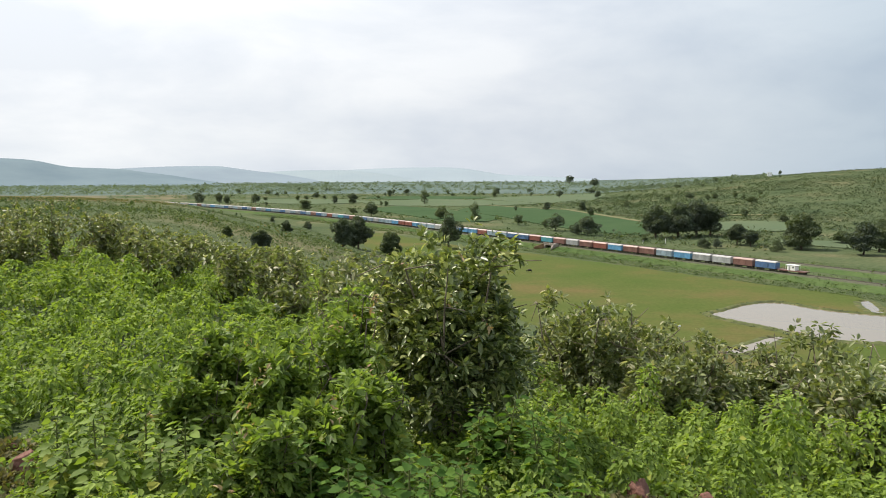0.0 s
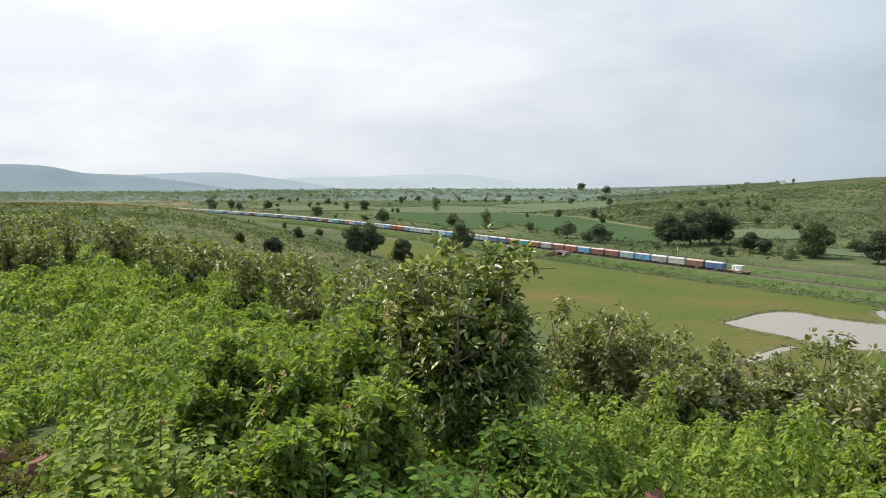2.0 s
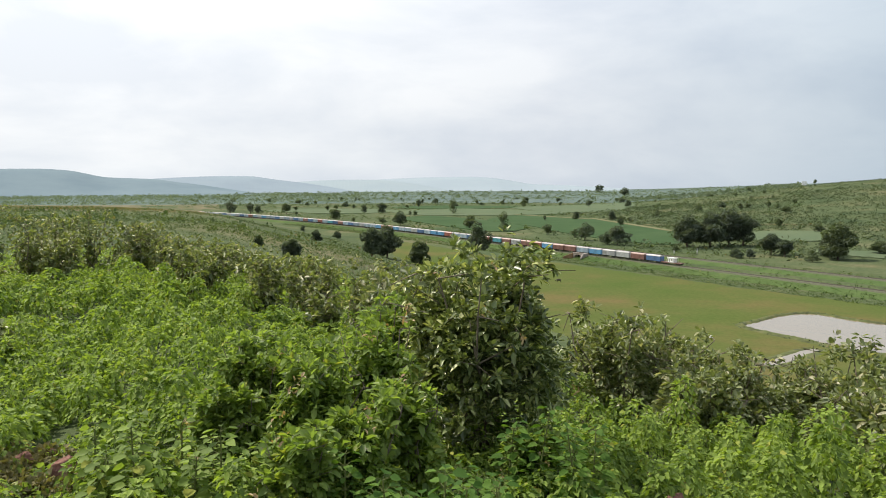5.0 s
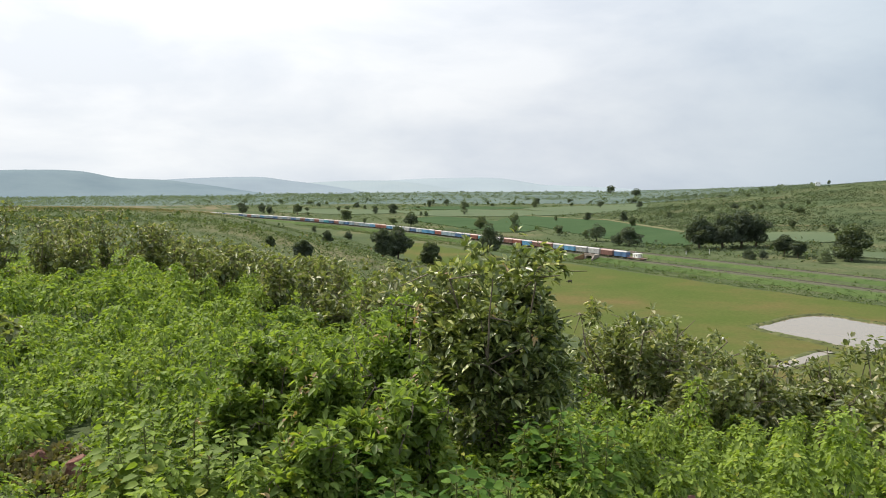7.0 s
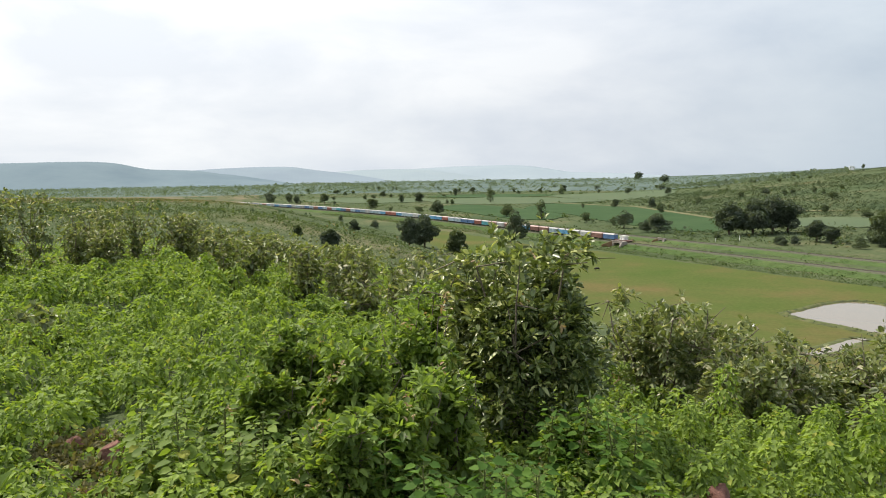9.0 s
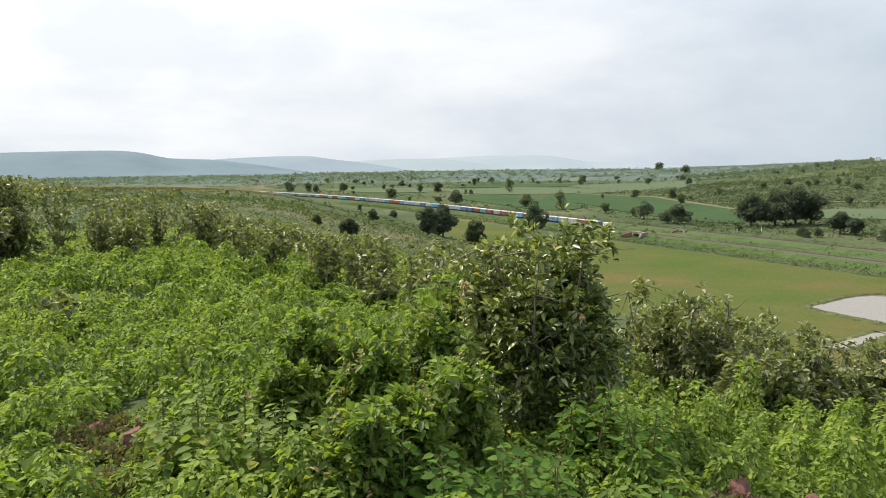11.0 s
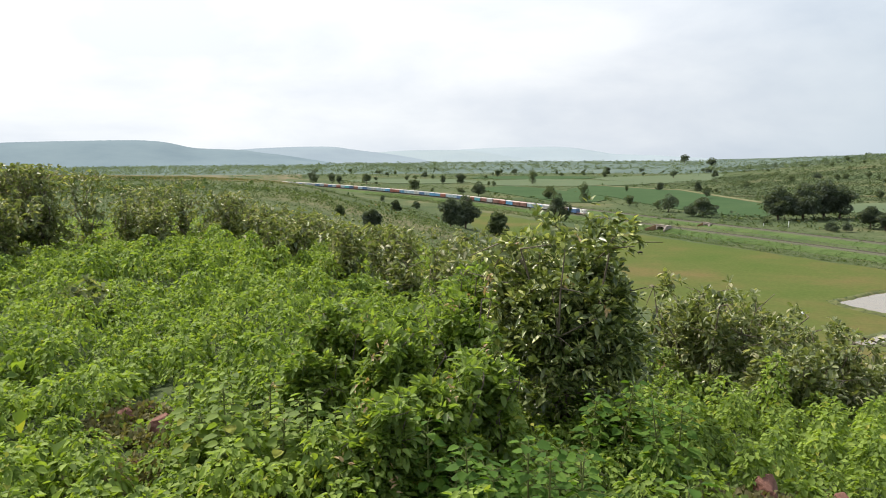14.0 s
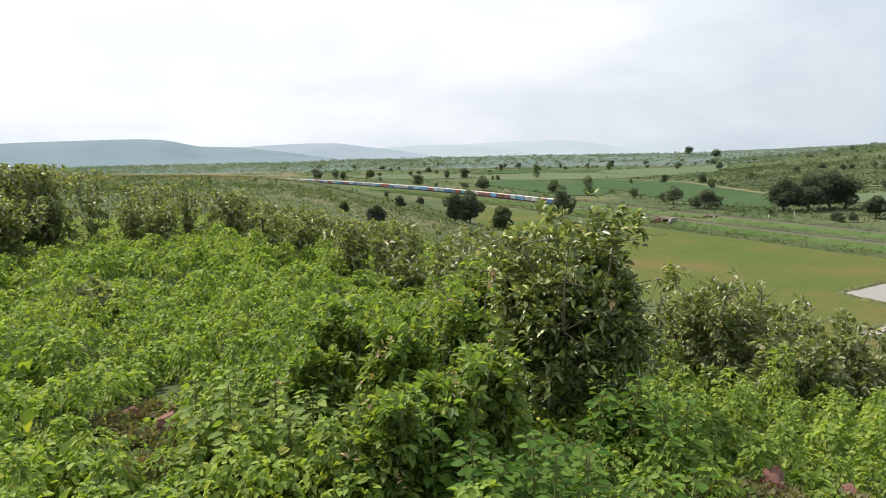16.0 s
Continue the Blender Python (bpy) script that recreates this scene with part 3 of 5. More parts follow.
def make_wagon(colour, words, roof):
    """A covered bogie goods wagon; its length runs along local y, its base is the rail top."""
    ob = empty_thing("covered_wagon", pose(0, 0, -60), words, "goods wagon", "wagons of the goods train")
    mat = PAINT[colour]
    bm = bmesh.new()
    add_box(bm, -1.55, 1.55, -4.95, 4.95, 1.12, 3.62)
    for i in range(13):
        y = -4.9 + i * 9.8 / 12
        if abs(y) < 1.3:
            continue
        for sx in (-1, 1):
            add_box(bm, sx * 1.60 - 0.05, sx * 1.60 + 0.05, y - 0.06, y + 0.06, 1.12, 3.55)
    for sx in (-1, 1):
        add_box(bm, sx * 1.6 - 0.06, sx * 1.6 + 0.06, -4.97, 4.97, 3.52, 3.66)
        add_box(bm, sx * 1.6 - 0.06, sx * 1.6 + 0.06, -4.97, 4.97, 1.08, 1.24)
    for sy in (-1, 1):
        for x in (-1.0, 0, 1.0):
            add_box(bm, x - 0.06, x + 0.06, sy * 4.98 - 0.05, sy * 4.98 + 0.05, 1.12, 3.6)
    part("body", bm, mat, ob)
    n = 8
    bm = bmesh.new()
    ring = []
    for y in (-5.02, 5.02):
        ring.append([bm.verts.new((-1.66 * math.cos(math.pi * i / n), y, 3.62 + 0.66 * math.sin(math.pi * i / n) ** 0.8)) for i in range(n + 1)])
    for i in range(n):
        bm.faces.new((ring[0][i], ring[0][i + 1], ring[1][i + 1], ring[1][i]))
    bm.faces.new(ring[0][::-1])
    bm.faces.new(ring[1])
    part("roof", bm, roof, ob, "weathered pale curved roof")
    for sx in (-1, 1):
        bm = bmesh.new()
        add_box(bm, sx * 1.62 - 0.06, sx * 1.62 + 0.06, -1.2, 1.2, 1.2, 3.45)
        for y in (-0.62, 0, 0.62):
            add_box(bm, sx * 1.70 - 0.03, sx * 1.70 + 0.03, y - 0.05, y + 0.05, 1.25, 3.4)
        part("door", bm, mat, ob)
    bm = bmesh.new()
    add_box(bm, -0.3, 0.3, -5.1, 5.1, 0.72, 1.12)
    for sx in (-1, 1):
        add_box(bm, sx * 1.4 - 0.08, sx * 1.4 + 0.08, -4.95, 4.95, 0.85, 1.12)
    for y in (-1.6, 0, 1.6):
        add_box(bm, -1.4, 1.4, y - 0.1, y + 0.1, 0.8, 1.12)
    part("underframe", bm, M_UNDER, ob)
    for sy in (-1, 1):
        bm = bmesh.new()
        for sx in (-1, 1):
            add_box(bm, sx * 1.05 - 0.1, sx * 1.05 + 0.1, sy * 3.2 - 1.35, sy * 3.2 + 1.35, 0.38, 0.66)
        add_box(bm, -1.1, 1.1, sy * 3.2 - 0.25, sy * 3.2 + 0.25, 0.45, 0.78)
        bogie = part("bogie", bm, M_UNDER, ob)
        for d in (-0.98, 0.98):
            wheelset(bogie, sy * 3.2 + d)
        bm = bmesh.new()
        add_box(bm, -0.14, 0.14, sy * 5.28 - 0.2, sy * 5.28 + 0.2, 0.93, 1.18)
        part("coupler", bm, M_UNDER, ob)
    return ob


def make_van():
    """The guard's van at the tail: a low flat deck with a small white cabin."""
    ob = empty_thing("brake_van", pose(0, 0, -60), "low flat guard's van with a small white cabin", "brake van")
    bm = bmesh.new()
    add_box(bm, -1.5, 1.5, -6.5, 6.5, 1.05, 1.25)
    for sx in (-1, 1):
        add_box(bm, sx * 1.48 - 0.05, sx * 1.48 + 0.05, -6.5, 6.5, 0.8, 1.05)
    part("deck", bm, PAINT["rust"], ob, "rusty flat deck")
    bm = bmesh.new()
    add_box(bm, -1.45, 1.45, -1.7, 1.9, 1.25, 3.45)
    cabin = part("cabin", bm, M_WHITE, ob, "white-painted steel cabin")
    for sx in (-1, 1):
        box_part("window", (sx * 1.46 - 0.02, sx * 1.46 + 0.02, -1.1, -0.4, 2.2, 2.95), M_DARK, cabin)
        box_part("door", (sx * 1.46 - 0.02, sx * 1.46 + 0.02, 0.5, 1.25, 1.35, 3.0), PAINT["grey"], cabin)
    box_part("canopy", (-1.6, 1.6, -2.6, 2.6, 3.45, 3.58), M_WHITE, ob, "white overhanging roof", 0.03)
    for sx in (-1, 1):
        for y in (-2.5, 2.5):
            box_part("post", (sx * 1.45 - 0.04, sx * 1.45 + 0.04, y - 0.04, y + 0.04, 1.25, 3.45), M_WHITE, ob)
        for sy in (-1, 1):
            bm = bmesh.new()
            for z in (1.75, 2.2):
                add_box(bm, sx * 1.46 - 0.025, sx * 1.46 + 0.025, sy * 4.5 - 1.9, sy * 4.5 + 1.9, z - 0.025, z + 0.025)
            for k in range(5):
                y = sy * 4.5 - 1.9 + k * 0.95
                add_box(bm, sx * 1.46 - 0.02, sx * 1.46 + 0.02, y - 0.02, y + 0.02, 1.25, 2.2)
            part("railing", bm, PAINT["rust"], ob)
    for sy in (-1, 1):
        bm = bmesh.new()
        for sx in (-1, 1):
            add_box(bm, sx * 1.05 - 0.1, sx * 1.05 + 0.1, sy * 4.4 - 1.3, sy * 4.4 + 1.3, 0.38, 0.68)
        add_box(bm, -1.1, 1.1, sy * 4.4 - 0.25, sy * 4.4 + 0.25, 0.45, 0.8)
        bogie = part("bogie", bm, M_UNDER, ob)
        for d in (-1.0, 1.0):
            wheelset(bogie, sy * 4.4 + d)
    return ob


WORDS = {
    "blue": "dark blue covered goods wagon with a pale roof",
    "bright": "bright blue covered goods wagon with a pale roof",
    "pale": "faded pale blue covered goods wagon with a whitish roof",
    "grey": "weathered grey-white covered goods wagon",
    "teal": "teal covered goods wagon with a whitish roof",
    "red": "red oxide covered goods wagon with a pale pinkish roof",
    "rust": "rusty brown covered goods wagon with a pale pinkish roof",
}
ORDER = ("blue rust grey grey bright pale rust rust bright red rust grey rust teal red blue blue pale pale red bright bright "
         "pale blue grey pale pale bright red red bright pale pale grey pale blue pale rust blue teal pale red pale blue").split()
FAR_ORDER = "pale grey blue pale pale bright grey pale rust pale blue grey".split()
TRAIN = []


def make_train():
    kinds = {k: make_wagon(k, WORDS[k], M_ROOFRED if k in ("red", "rust") else M_ROOF) for k in WORDS}
    used = set()
    TRAIN.append((make_van(), 0.0))
    for i in range(78):
        k = ORDER[i] if i < len(ORDER) else FAR_ORDER[i % len(FAR_ORDER)]
        ob = kinds[k] if k not in used else copy_thing(kinds[k], pose(0, 0, -60))
        used.add(k)
        TRAIN.append((ob, 12.3 + PITCH * i))


make_train()


# ---------------------------------------------------------------- trees
def make_tree(name, x, y, h, w, mat, words, seed, stem=0.2, leaf=0.55, dens=1.0, group="trees on the plain", category="tree"):
    """A tree with a forked tapering trunk and a crown of many small leaf clumps in uneven masses."""
    rng = np.random.default_rng(seed)
    z = float(land(x, y))
    ob = empty_thing(name, pose(x, y, z - 0.1), words, category, group)
    V, F = [], []
    top = np.array([rng.normal() * 0.04 * w, rng.normal() * 0.04 * w, h * 0.55])
    tube(V, F, (0, 0, 0), top * 0.5, 0.032 * h, 0.024 * h)
    tube(V, F, top * 0.5, top, 0.024 * h, 0.014 * h)
    nl = int(7 + rng.integers(0, 4))
    lumps = []
    for i in range(nl):
        a = 2 * math.pi * (i + rng.uniform(-0.3, 0.3)) / nl
        u = rng.uniform(0.25, 1.0)
        zc = stem * h + (1 - stem) * h * (0.18 + 0.62 * rng.uniform())
        wide = w * 0.5 * math.sqrt(max(0.1, 1 - ((zc / h - 0.55) / 0.55) ** 2))
        c = np.array([math.cos(a) * wide * 0.78 * u, math.sin(a) * wide * 0.78 * u, zc])
        lumps.append((c, rng.uniform(0.14, 0.34) * w, rng.uniform(0.10, 0.2) * h))
        tube(V, F, top * rng.uniform(0.45, 1.0), c, 0.012 * h, 0.004 * h, 5)
    lumps.append((np.array([0, 0, h * 0.80]), 0.25 * w, 0.20 * h))
    lumps.append((np.array([0, 0, h * 0.55]), 0.34 * w, 0.24 * h))
    link_mesh("trunk", V, F, M_BARK, ob, "dark bark", True)
    base, way = [], []
    for c, rw, rh in lumps:
        n = int(max(40, 620 * dens * (rw * rw * 2 + rw * rh) / (w * h * 0.1) / 4))
        d = unit(rng.normal(size=(n, 3)))
        rr = rng.uniform(0.55, 1.08, (n, 1)) ** 0.6
        base.append(c + d * rr * np.array([rw, rw, rh]))
        way.append(d + rng.normal(size=(n, 3)) * 0.6 + np.array([0, 0, 0.1]))
    base, way = np.concatenate(base), np.concatenate(way)
    size = leaf * rng.uniform(0.6, 1.5, len(base))
    leaves("crown", base - unit(way) * size[:, None] * 0.5, way, size, mat, rng, ob, wide=0.75, fold=0.2, fine=False)
    return ob


# place, height, width, leaf colour and build of each tree that stands apart
TREES = [
    (3.4, 439.1, 19.0, 12.9, 0),
    (-27.0, 197.3, 7.0, 6.1, 0),
    (-48.9, 421.2, 16.3, 14.4, 0),
    (-29.5, 404.6, 11.0, 13.2, 1),
    (-10.9, 44.0, 1.1, 0.9, 0),
    (-16.3, 55.2, 0.7, 0.6, 1),
    (-37.9, 177.5, 2.6, 2.5, 0),
    (-148.1, 637.7, 5.9, 4.9, 0),
    (-104.9, 568.1, 5.7, 7.9, 0),
    (-343.0, 1031.4, 18.3, 15.9, 0),
    (-319.5, 1048.1, 15.3, 12.9, 0),
    (-308.3, 1048.4, 13.7, 11.3, 0),
    (-272.0, 1067.6, 14.0, 14.8, 1),
    (-166.6, 889.7, 11.7, 15.1, 1),
    (-135.7, 1108.5, 13.7, 15.4, 0),
    (-163.1, 1109.4, 11.1, 10.2, 0),
    (-76.7, 783.5, 13.3, 15.7, 0),
    (-100.0, 816.0, 6.3, 11.3, 1),
    (-27.6, 1086.5, 21.7, 12.5, 1),
    (30.4, 690.4, 16.0, 11.7, 1),
    (-2.3, 733.6, 11.3, 13.6, 1),
    (89.2, 580.2, 12.1, 12.6, 0),
    (106.2, 536.5, 12.0, 15.8, 0),
    (99.6, 541.6, 8.0, 9.2, 0),
    (66.6, 644.0, 8.0, 8.0, 1),
    (85.3, 610.6, 6.6, 5.7, 1),
    (148.4, 510.4, 19.3, 18.2, 0),
    (165.0, 513.0, 21.0, 19.8, 0),
    (180.0, 519.7, 22.1, 21.7, 0),
    (191.2, 522.9, 19.4, 16.2, 0),
    (185.7, 460.5, 11.4, 12.8, 0),
    (189.6, 450.2, 8.7, 9.8, 0),
    (212.7, 433.1, 18.1, 18.8, 1),
    (216.1, 451.6, 13.3, 11.9, 0),
    (233.0, 404.0, 15.7, 16.9, 0),
    (250.8, 419.2, 16.2, 14.3, 1),
    (252.2, 461.5, 7.1, 12.1, 1),
    (159.4, 448.5, 4.9, 6.9, 0),
    (165.5, 441.5, 5.1, 6.2, 0),
    (193.4, 422.3, 5.9, 7.2, 1),
    (159.4, 441.6, 3.4, 5.5, 0),
    (133.9, 485.9, 3.8, 5.3, 1),
    (119.9, 1624.8, 12.5, 13.7, 0),
    (565.4, 3288.7, 32.8, 40.4, 0),
    (511.8, 2487.1, 22.9, 34.4, 0),
    (210.3, 1788.5, 8.2, 16.5, 0),
    (322.4, 1594.8, 9.8, 14.7, 0),
    (275.0, 1304.9, 11.0, 12.0, 0),
    (130.5, 920.9, 8.5, 9.9, 0),
    (164.5, 867.9, 11.4, 10.7, 0),
    (214.1, 1351.4, 13.5, 12.5, 0),
    (-102.0, 1411.6, 13.0, 10.9, 0),
    (97.2, 1389.1, 12.8, 10.7, 1),
    (-245.5, 1425.3, 9.9, 11.0, 0),
    (342.0, 1019.8, 7.1, 11.0, 0),
    (-78.8, 1601.0, 11.1, 14.8, 0),
    (348.5, 829.3, 7.7, 12.8, 1),
]
for i, (x, y, h, w, kind_) in enumerate(TREES):
    h, w = h * 1.2, w * 1.06
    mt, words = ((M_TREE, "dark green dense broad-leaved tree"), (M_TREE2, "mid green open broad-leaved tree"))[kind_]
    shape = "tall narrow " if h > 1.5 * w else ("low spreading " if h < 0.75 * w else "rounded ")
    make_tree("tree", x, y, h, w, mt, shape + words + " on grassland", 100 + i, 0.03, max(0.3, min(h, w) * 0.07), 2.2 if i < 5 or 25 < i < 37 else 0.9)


def strew_trees():
    """Small trees standing about on the plain and along its field edges: four grown kinds, repeated at several sizes."""
    rng = np.random.default_rng(61)
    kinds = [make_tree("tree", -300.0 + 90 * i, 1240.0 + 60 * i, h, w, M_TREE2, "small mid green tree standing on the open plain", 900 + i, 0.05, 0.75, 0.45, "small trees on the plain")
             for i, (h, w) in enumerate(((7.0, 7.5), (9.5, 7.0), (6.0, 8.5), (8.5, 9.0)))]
    n = 0
    while n < 95:
        az, r = radians(rng.uniform(-24, 27)), 560 + 1500 * rng.uniform() ** 0.9
        x, y = math.sin(az) * r, math.cos(az) * r
        if off_line(x, y) < 45 or mottle(x, y, 160) < 0.45 or (in_fields(np.array([x]), np.array([y]))[0] and rng.uniform() < 0.85):
            continue
        k = rng.uniform(0.5, 1.25)
        m = pose(x, y, float(land(x, y)) - 0.1, 0, 0, rng.uniform(0, 360)) @ Matrix.Diagonal((k, k, k * rng.uniform(0.85, 1.2), 1))
        copy_thing(kinds[n % 4], m)
        n += 1


def scrub_cloud(name, label, xs, ys, hs, mat, rng, blades=14, wide=1.2, category="scrub", leaf=0.5, zs=None):
    """Many low bushes as one growth: each a mound of leaf sprays."""
    zs = land(xs, ys) if zs is None else zs
    n = len(xs)
    d = unit(rng.normal(size=(n, blades, 3)) + np.array([0, 0, 0.55]))
    d[..., 2] = np.abs(d[..., 2])
    hh = hs[:, None, None]
    base = np.stack([xs, ys, zs], -1)[:, None, :] + d * hh * np.array([wide * 0.5, wide * 0.5, 0.55]) * rng.uniform(0.5, 1.0, (n, blades, 1))
    way = d + rng.normal(size=d.shape) * 0.5
    size = hs[:, None] * leaf * rng.uniform(0.6, 1.3, (n, blades)) * np.clip(np.hypot(xs, ys) / 130, 0.3, 1)[:, None]
    ob = leaves(name, base.reshape(-1, 3), way.reshape(-1, 3), size.reshape(-1), mat, rng, wide=0.8, fold=0.2, fine=False)
    return tagged(ob, label, category, kind="stuff")


def polar(rng, n, a0, a1, r0, r1, power=0.5):
    a = np.radians(rng.uniform(a0, a1, n))
    r = r0 + (r1 - r0) * rng.uniform(0, 1, n) ** power
    return np.sin(a) * r, np.cos(a) * r


def off_line(x, y):
    """Metres from the railway, positive on its far side (good on the straight)."""
    h = radians(TR_HEAD)
    return (x - TR0[0]) * math.cos(h) + (y - TR0[1]) * math.sin(h)


def in_fields(x, y):
    hit = np.zeros(len(x), bool)
    for _, ring, _, _ in FIELDS:
        inside = np.zeros(len(x), bool)
        P = np.array(ring)
        for (x0, y0), (x1, y1) in zip(P, np.roll(P, -1, 0)):
            c = ((y0 > y) != (y1 > y)) & (x < (x1 - x0) * (y - y0) / (y1 - y0 + 1e-9) + x0)
            inside ^= c
        hit |= inside
    return hit


strew_trees()
# a bluish tint for the haze over the rise is mixed into this leaf
M_RIDGE = leaf_material("haze_tinted_scrub_leaf", (0.055, 0.08, 0.058), (0.10, 0.128, 0.08), 0.9, 0.25, (0.15, 0.145, 0.08), 0.012)
M_DRY = leaf_material("dry_grass_blade", (0.12, 0.115, 0.055), (0.19, 0.165, 0.085), 0.8, 0.3, None, 0.05)
M_WEED = leaf_material("weed_leaf", (0.036, 0.064, 0.024), (0.10, 0.14, 0.048), 0.8, 0.3, (0.17, 0.16, 0.07), 0.05)


def herb_reach(az):
    """How far the bright herbs reach from the viewpoint in each direction."""
    return np.interp(az, [-46, -31, -22, -16, -10, -4, 3, 8, 40], [19.0, 19.0, 18.5, 15.0, 13.0, 11.0, 9.6, 11.0, 11.0])


def make_scrub():
    rng = np.random.default_rng(11)
    # near spur of the hill, left of the meadow
    x, y = polar(rng, 19000, -48, -3, 60, 640, 0.8)
    keep = (land(x, y) > 1.2) & (mottle(x, y, 30) + rng.normal(size=len(x)) * 0.08 > 0.50)
    x, y = x[keep], y[keep]
    scrub_cloud("hillside_scrub", "olive green knee-high scrub on the falling hillside", x, y, rng.uniform(0.3, 1.0, len(x)) * np.where(rng.uniform(size=len(x)) < 0.06, 2.2, 1), M_SCRUB, rng, 10, 1.7, leaf=0.38)
    x, y = polar(rng, 5200, -48, -2, 32, 110, 0.8)
    keep = swell(x, y, 7, 3) + rng.normal(size=len(x)) * 0.5 > -0.1
    x, y = x[keep], y[keep]
    scrub_cloud("near_scrub", "olive green low bushes beyond the herbs", x, y, rng.uniform(0.18, 0.45, len(x)) * np.where(rng.uniform(size=len(x)) < 0.10, 2.0, 1), M_SCRUB, rng, 18, 1.8, leaf=0.6)
    # rough low growth under the shrubs, where the herbs give out
    x, y = polar(rng, 3600, -48, -1, 10, 33, 0.8)
    keep = np.hypot(x, y) > herb_reach(np.degrees(np.arctan2(x, y))) - 0.8
    x, y = x[keep], y[keep]
    scrub_cloud("rough_growth", "green knee-high growth under the shrubs", x, y, rng.uniform(0.25, 0.65, len(x)), M_MID, rng, 26, 1.4, leaf=0.55)
    x, y = polar(rng, 2400, -4, 40, 24, 165, 0.8)
    keep = land(x, y) > 1.0
    x, y = x[keep], y[keep]
    scrub_cloud("slope_scrub", "olive green bushes on the steep hillside", x, y, rng.uniform(0.5, 1.3, len(x)), M_OLIVE, rng, 24, 1.5, leaf=0.5)
    # dry grass on the crest of the spur
    x, y = polar(rng, 9000, -48, -20, 260, 1100, 0.7)
    keep = (mottle(x, y, 90) > 0.5) & (land(x, y) > 6)
    x, y = x[keep], y[keep]
    scrub_cloud("dry_grass", "straw-coloured dry grass on the spur", x, y, rng.uniform(0.5, 1.1, len(x)), M_DRY, rng, 8, 3.0, "grass", 0.6)
    # ridge beyond the line
    x, y = polar(rng, 40000, 3, 40, 480, 1750, 0.75)
    keep = (off_line(x, y) > 70) & ~in_fields(x, y) & (np.degrees(np.arctan2(x, y)) + rng.normal(size=len(x)) * 3 > 9 + 7 * (np.hypot(x, y) > 1300)) & (mottle(x, y, 70) + rng.normal(size=len(x)) * 0.07 > 0.34)
    x, y = x[keep], y[keep]
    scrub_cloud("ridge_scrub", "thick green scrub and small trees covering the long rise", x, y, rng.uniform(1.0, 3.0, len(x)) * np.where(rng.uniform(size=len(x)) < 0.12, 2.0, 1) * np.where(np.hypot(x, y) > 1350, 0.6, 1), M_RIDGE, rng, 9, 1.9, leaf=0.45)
    # plain between the line and the far fields
    x, y = polar(rng, 15000, -28, 24, 440, 1700, 0.8)
    keep = (off_line(x, y) > 14) & ~in_fields(x, y) & (mottle(x, y, 45) + rng.normal(size=len(x)) * 0.06 > 0.48)
    x, y = x[keep], y[keep]
    scrub_cloud("plain_scrub", "scattered bushes and hedgerows on the plain", x, y, rng.uniform(0.7, 2.6, len(x)) * np.where(rng.uniform(size=len(x)) < 0.12, 2.0, 1), M_SCRUB, rng, 12, 1.4)
    # weeds along both sides of the embankments
    n = 21000
    s = rng.uniform(-150, 620, n)
    o = np.where(rng.uniform(size=n) < 0.5, rng.uniform(-24, -4, n), rng.uniform(4, 66, n))
    # an added row of weeds stands in for the ditch's dark line
    o = np.where(rng.uniform(size=n) < 0.12, -25 + rng.normal(size=n) * 0.5, o)
    o = np.where(np.abs(o - 40) < 3.2, 45, o)
    P = np.array([rail_at(a, b)[:2] for a, b in zip(s, o)])
    scrub_cloud("lineside_weeds", "low weeds and bushes along the railway", P[:, 0], P[:, 1], rng.uniform(0.25, 1.0, n) * np.where(rng.uniform(size=n) < 0.08, 2.4, 1), M_WEED, rng, 8, 1.8, leaf=0.4,
                zs=np.maximum(land(P[:, 0], P[:, 1]), np.maximum(np.clip((9.5 - np.abs(o)) / 5.3, 0, 1) * (RAIL_Z - 0.75), np.clip((9.5 - np.abs(o - 40)) / 5.3, 0, 1) * 1.25)))
    # rushes on the pond's rim
    q = np.array(POND_EDGE)
    q = np.concatenate([q, q + rng.normal(size=q.shape) * 0.6])
    tall = np.where((q[:, 1] > 229) | (q[:, 0] < 100), 1.0, 0.6)
    scrub_cloud("pond_rushes", "dark rushes and grass tufts round the pond", q[:, 0], q[:, 1], rng.uniform(0.4, 1.1, len(q)) * tall, M_RIDGE, rng, 9, 1.2, leaf=0.45)
    # far woods, with haze painted into their leaf colour
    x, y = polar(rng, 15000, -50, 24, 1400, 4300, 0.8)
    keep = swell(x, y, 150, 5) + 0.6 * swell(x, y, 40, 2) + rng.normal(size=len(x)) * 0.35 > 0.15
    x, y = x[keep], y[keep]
    scrub_cloud("far_woods", "woods far across the plain, painted pale blue-green for haze", x, y, rng.uniform(3.5, 8, len(x)) * (1 + np.hypot(x, y) / 9000), M_FARTREE, rng, 9, 1.5, leaf=0.4)
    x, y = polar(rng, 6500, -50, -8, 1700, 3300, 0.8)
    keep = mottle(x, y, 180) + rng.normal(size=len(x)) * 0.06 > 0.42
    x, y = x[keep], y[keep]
    scrub_cloud("hill_foot_woods", "open woods below the far hills, painted blue-green for haze", x, y, rng.uniform(4, 9, len(x)), M_FARTREE, rng, 10, 1.2, leaf=0.4)
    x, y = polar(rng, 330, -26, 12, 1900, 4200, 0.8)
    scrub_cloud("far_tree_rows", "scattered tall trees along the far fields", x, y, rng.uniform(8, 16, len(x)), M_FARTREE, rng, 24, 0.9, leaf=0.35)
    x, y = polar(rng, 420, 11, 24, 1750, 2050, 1)
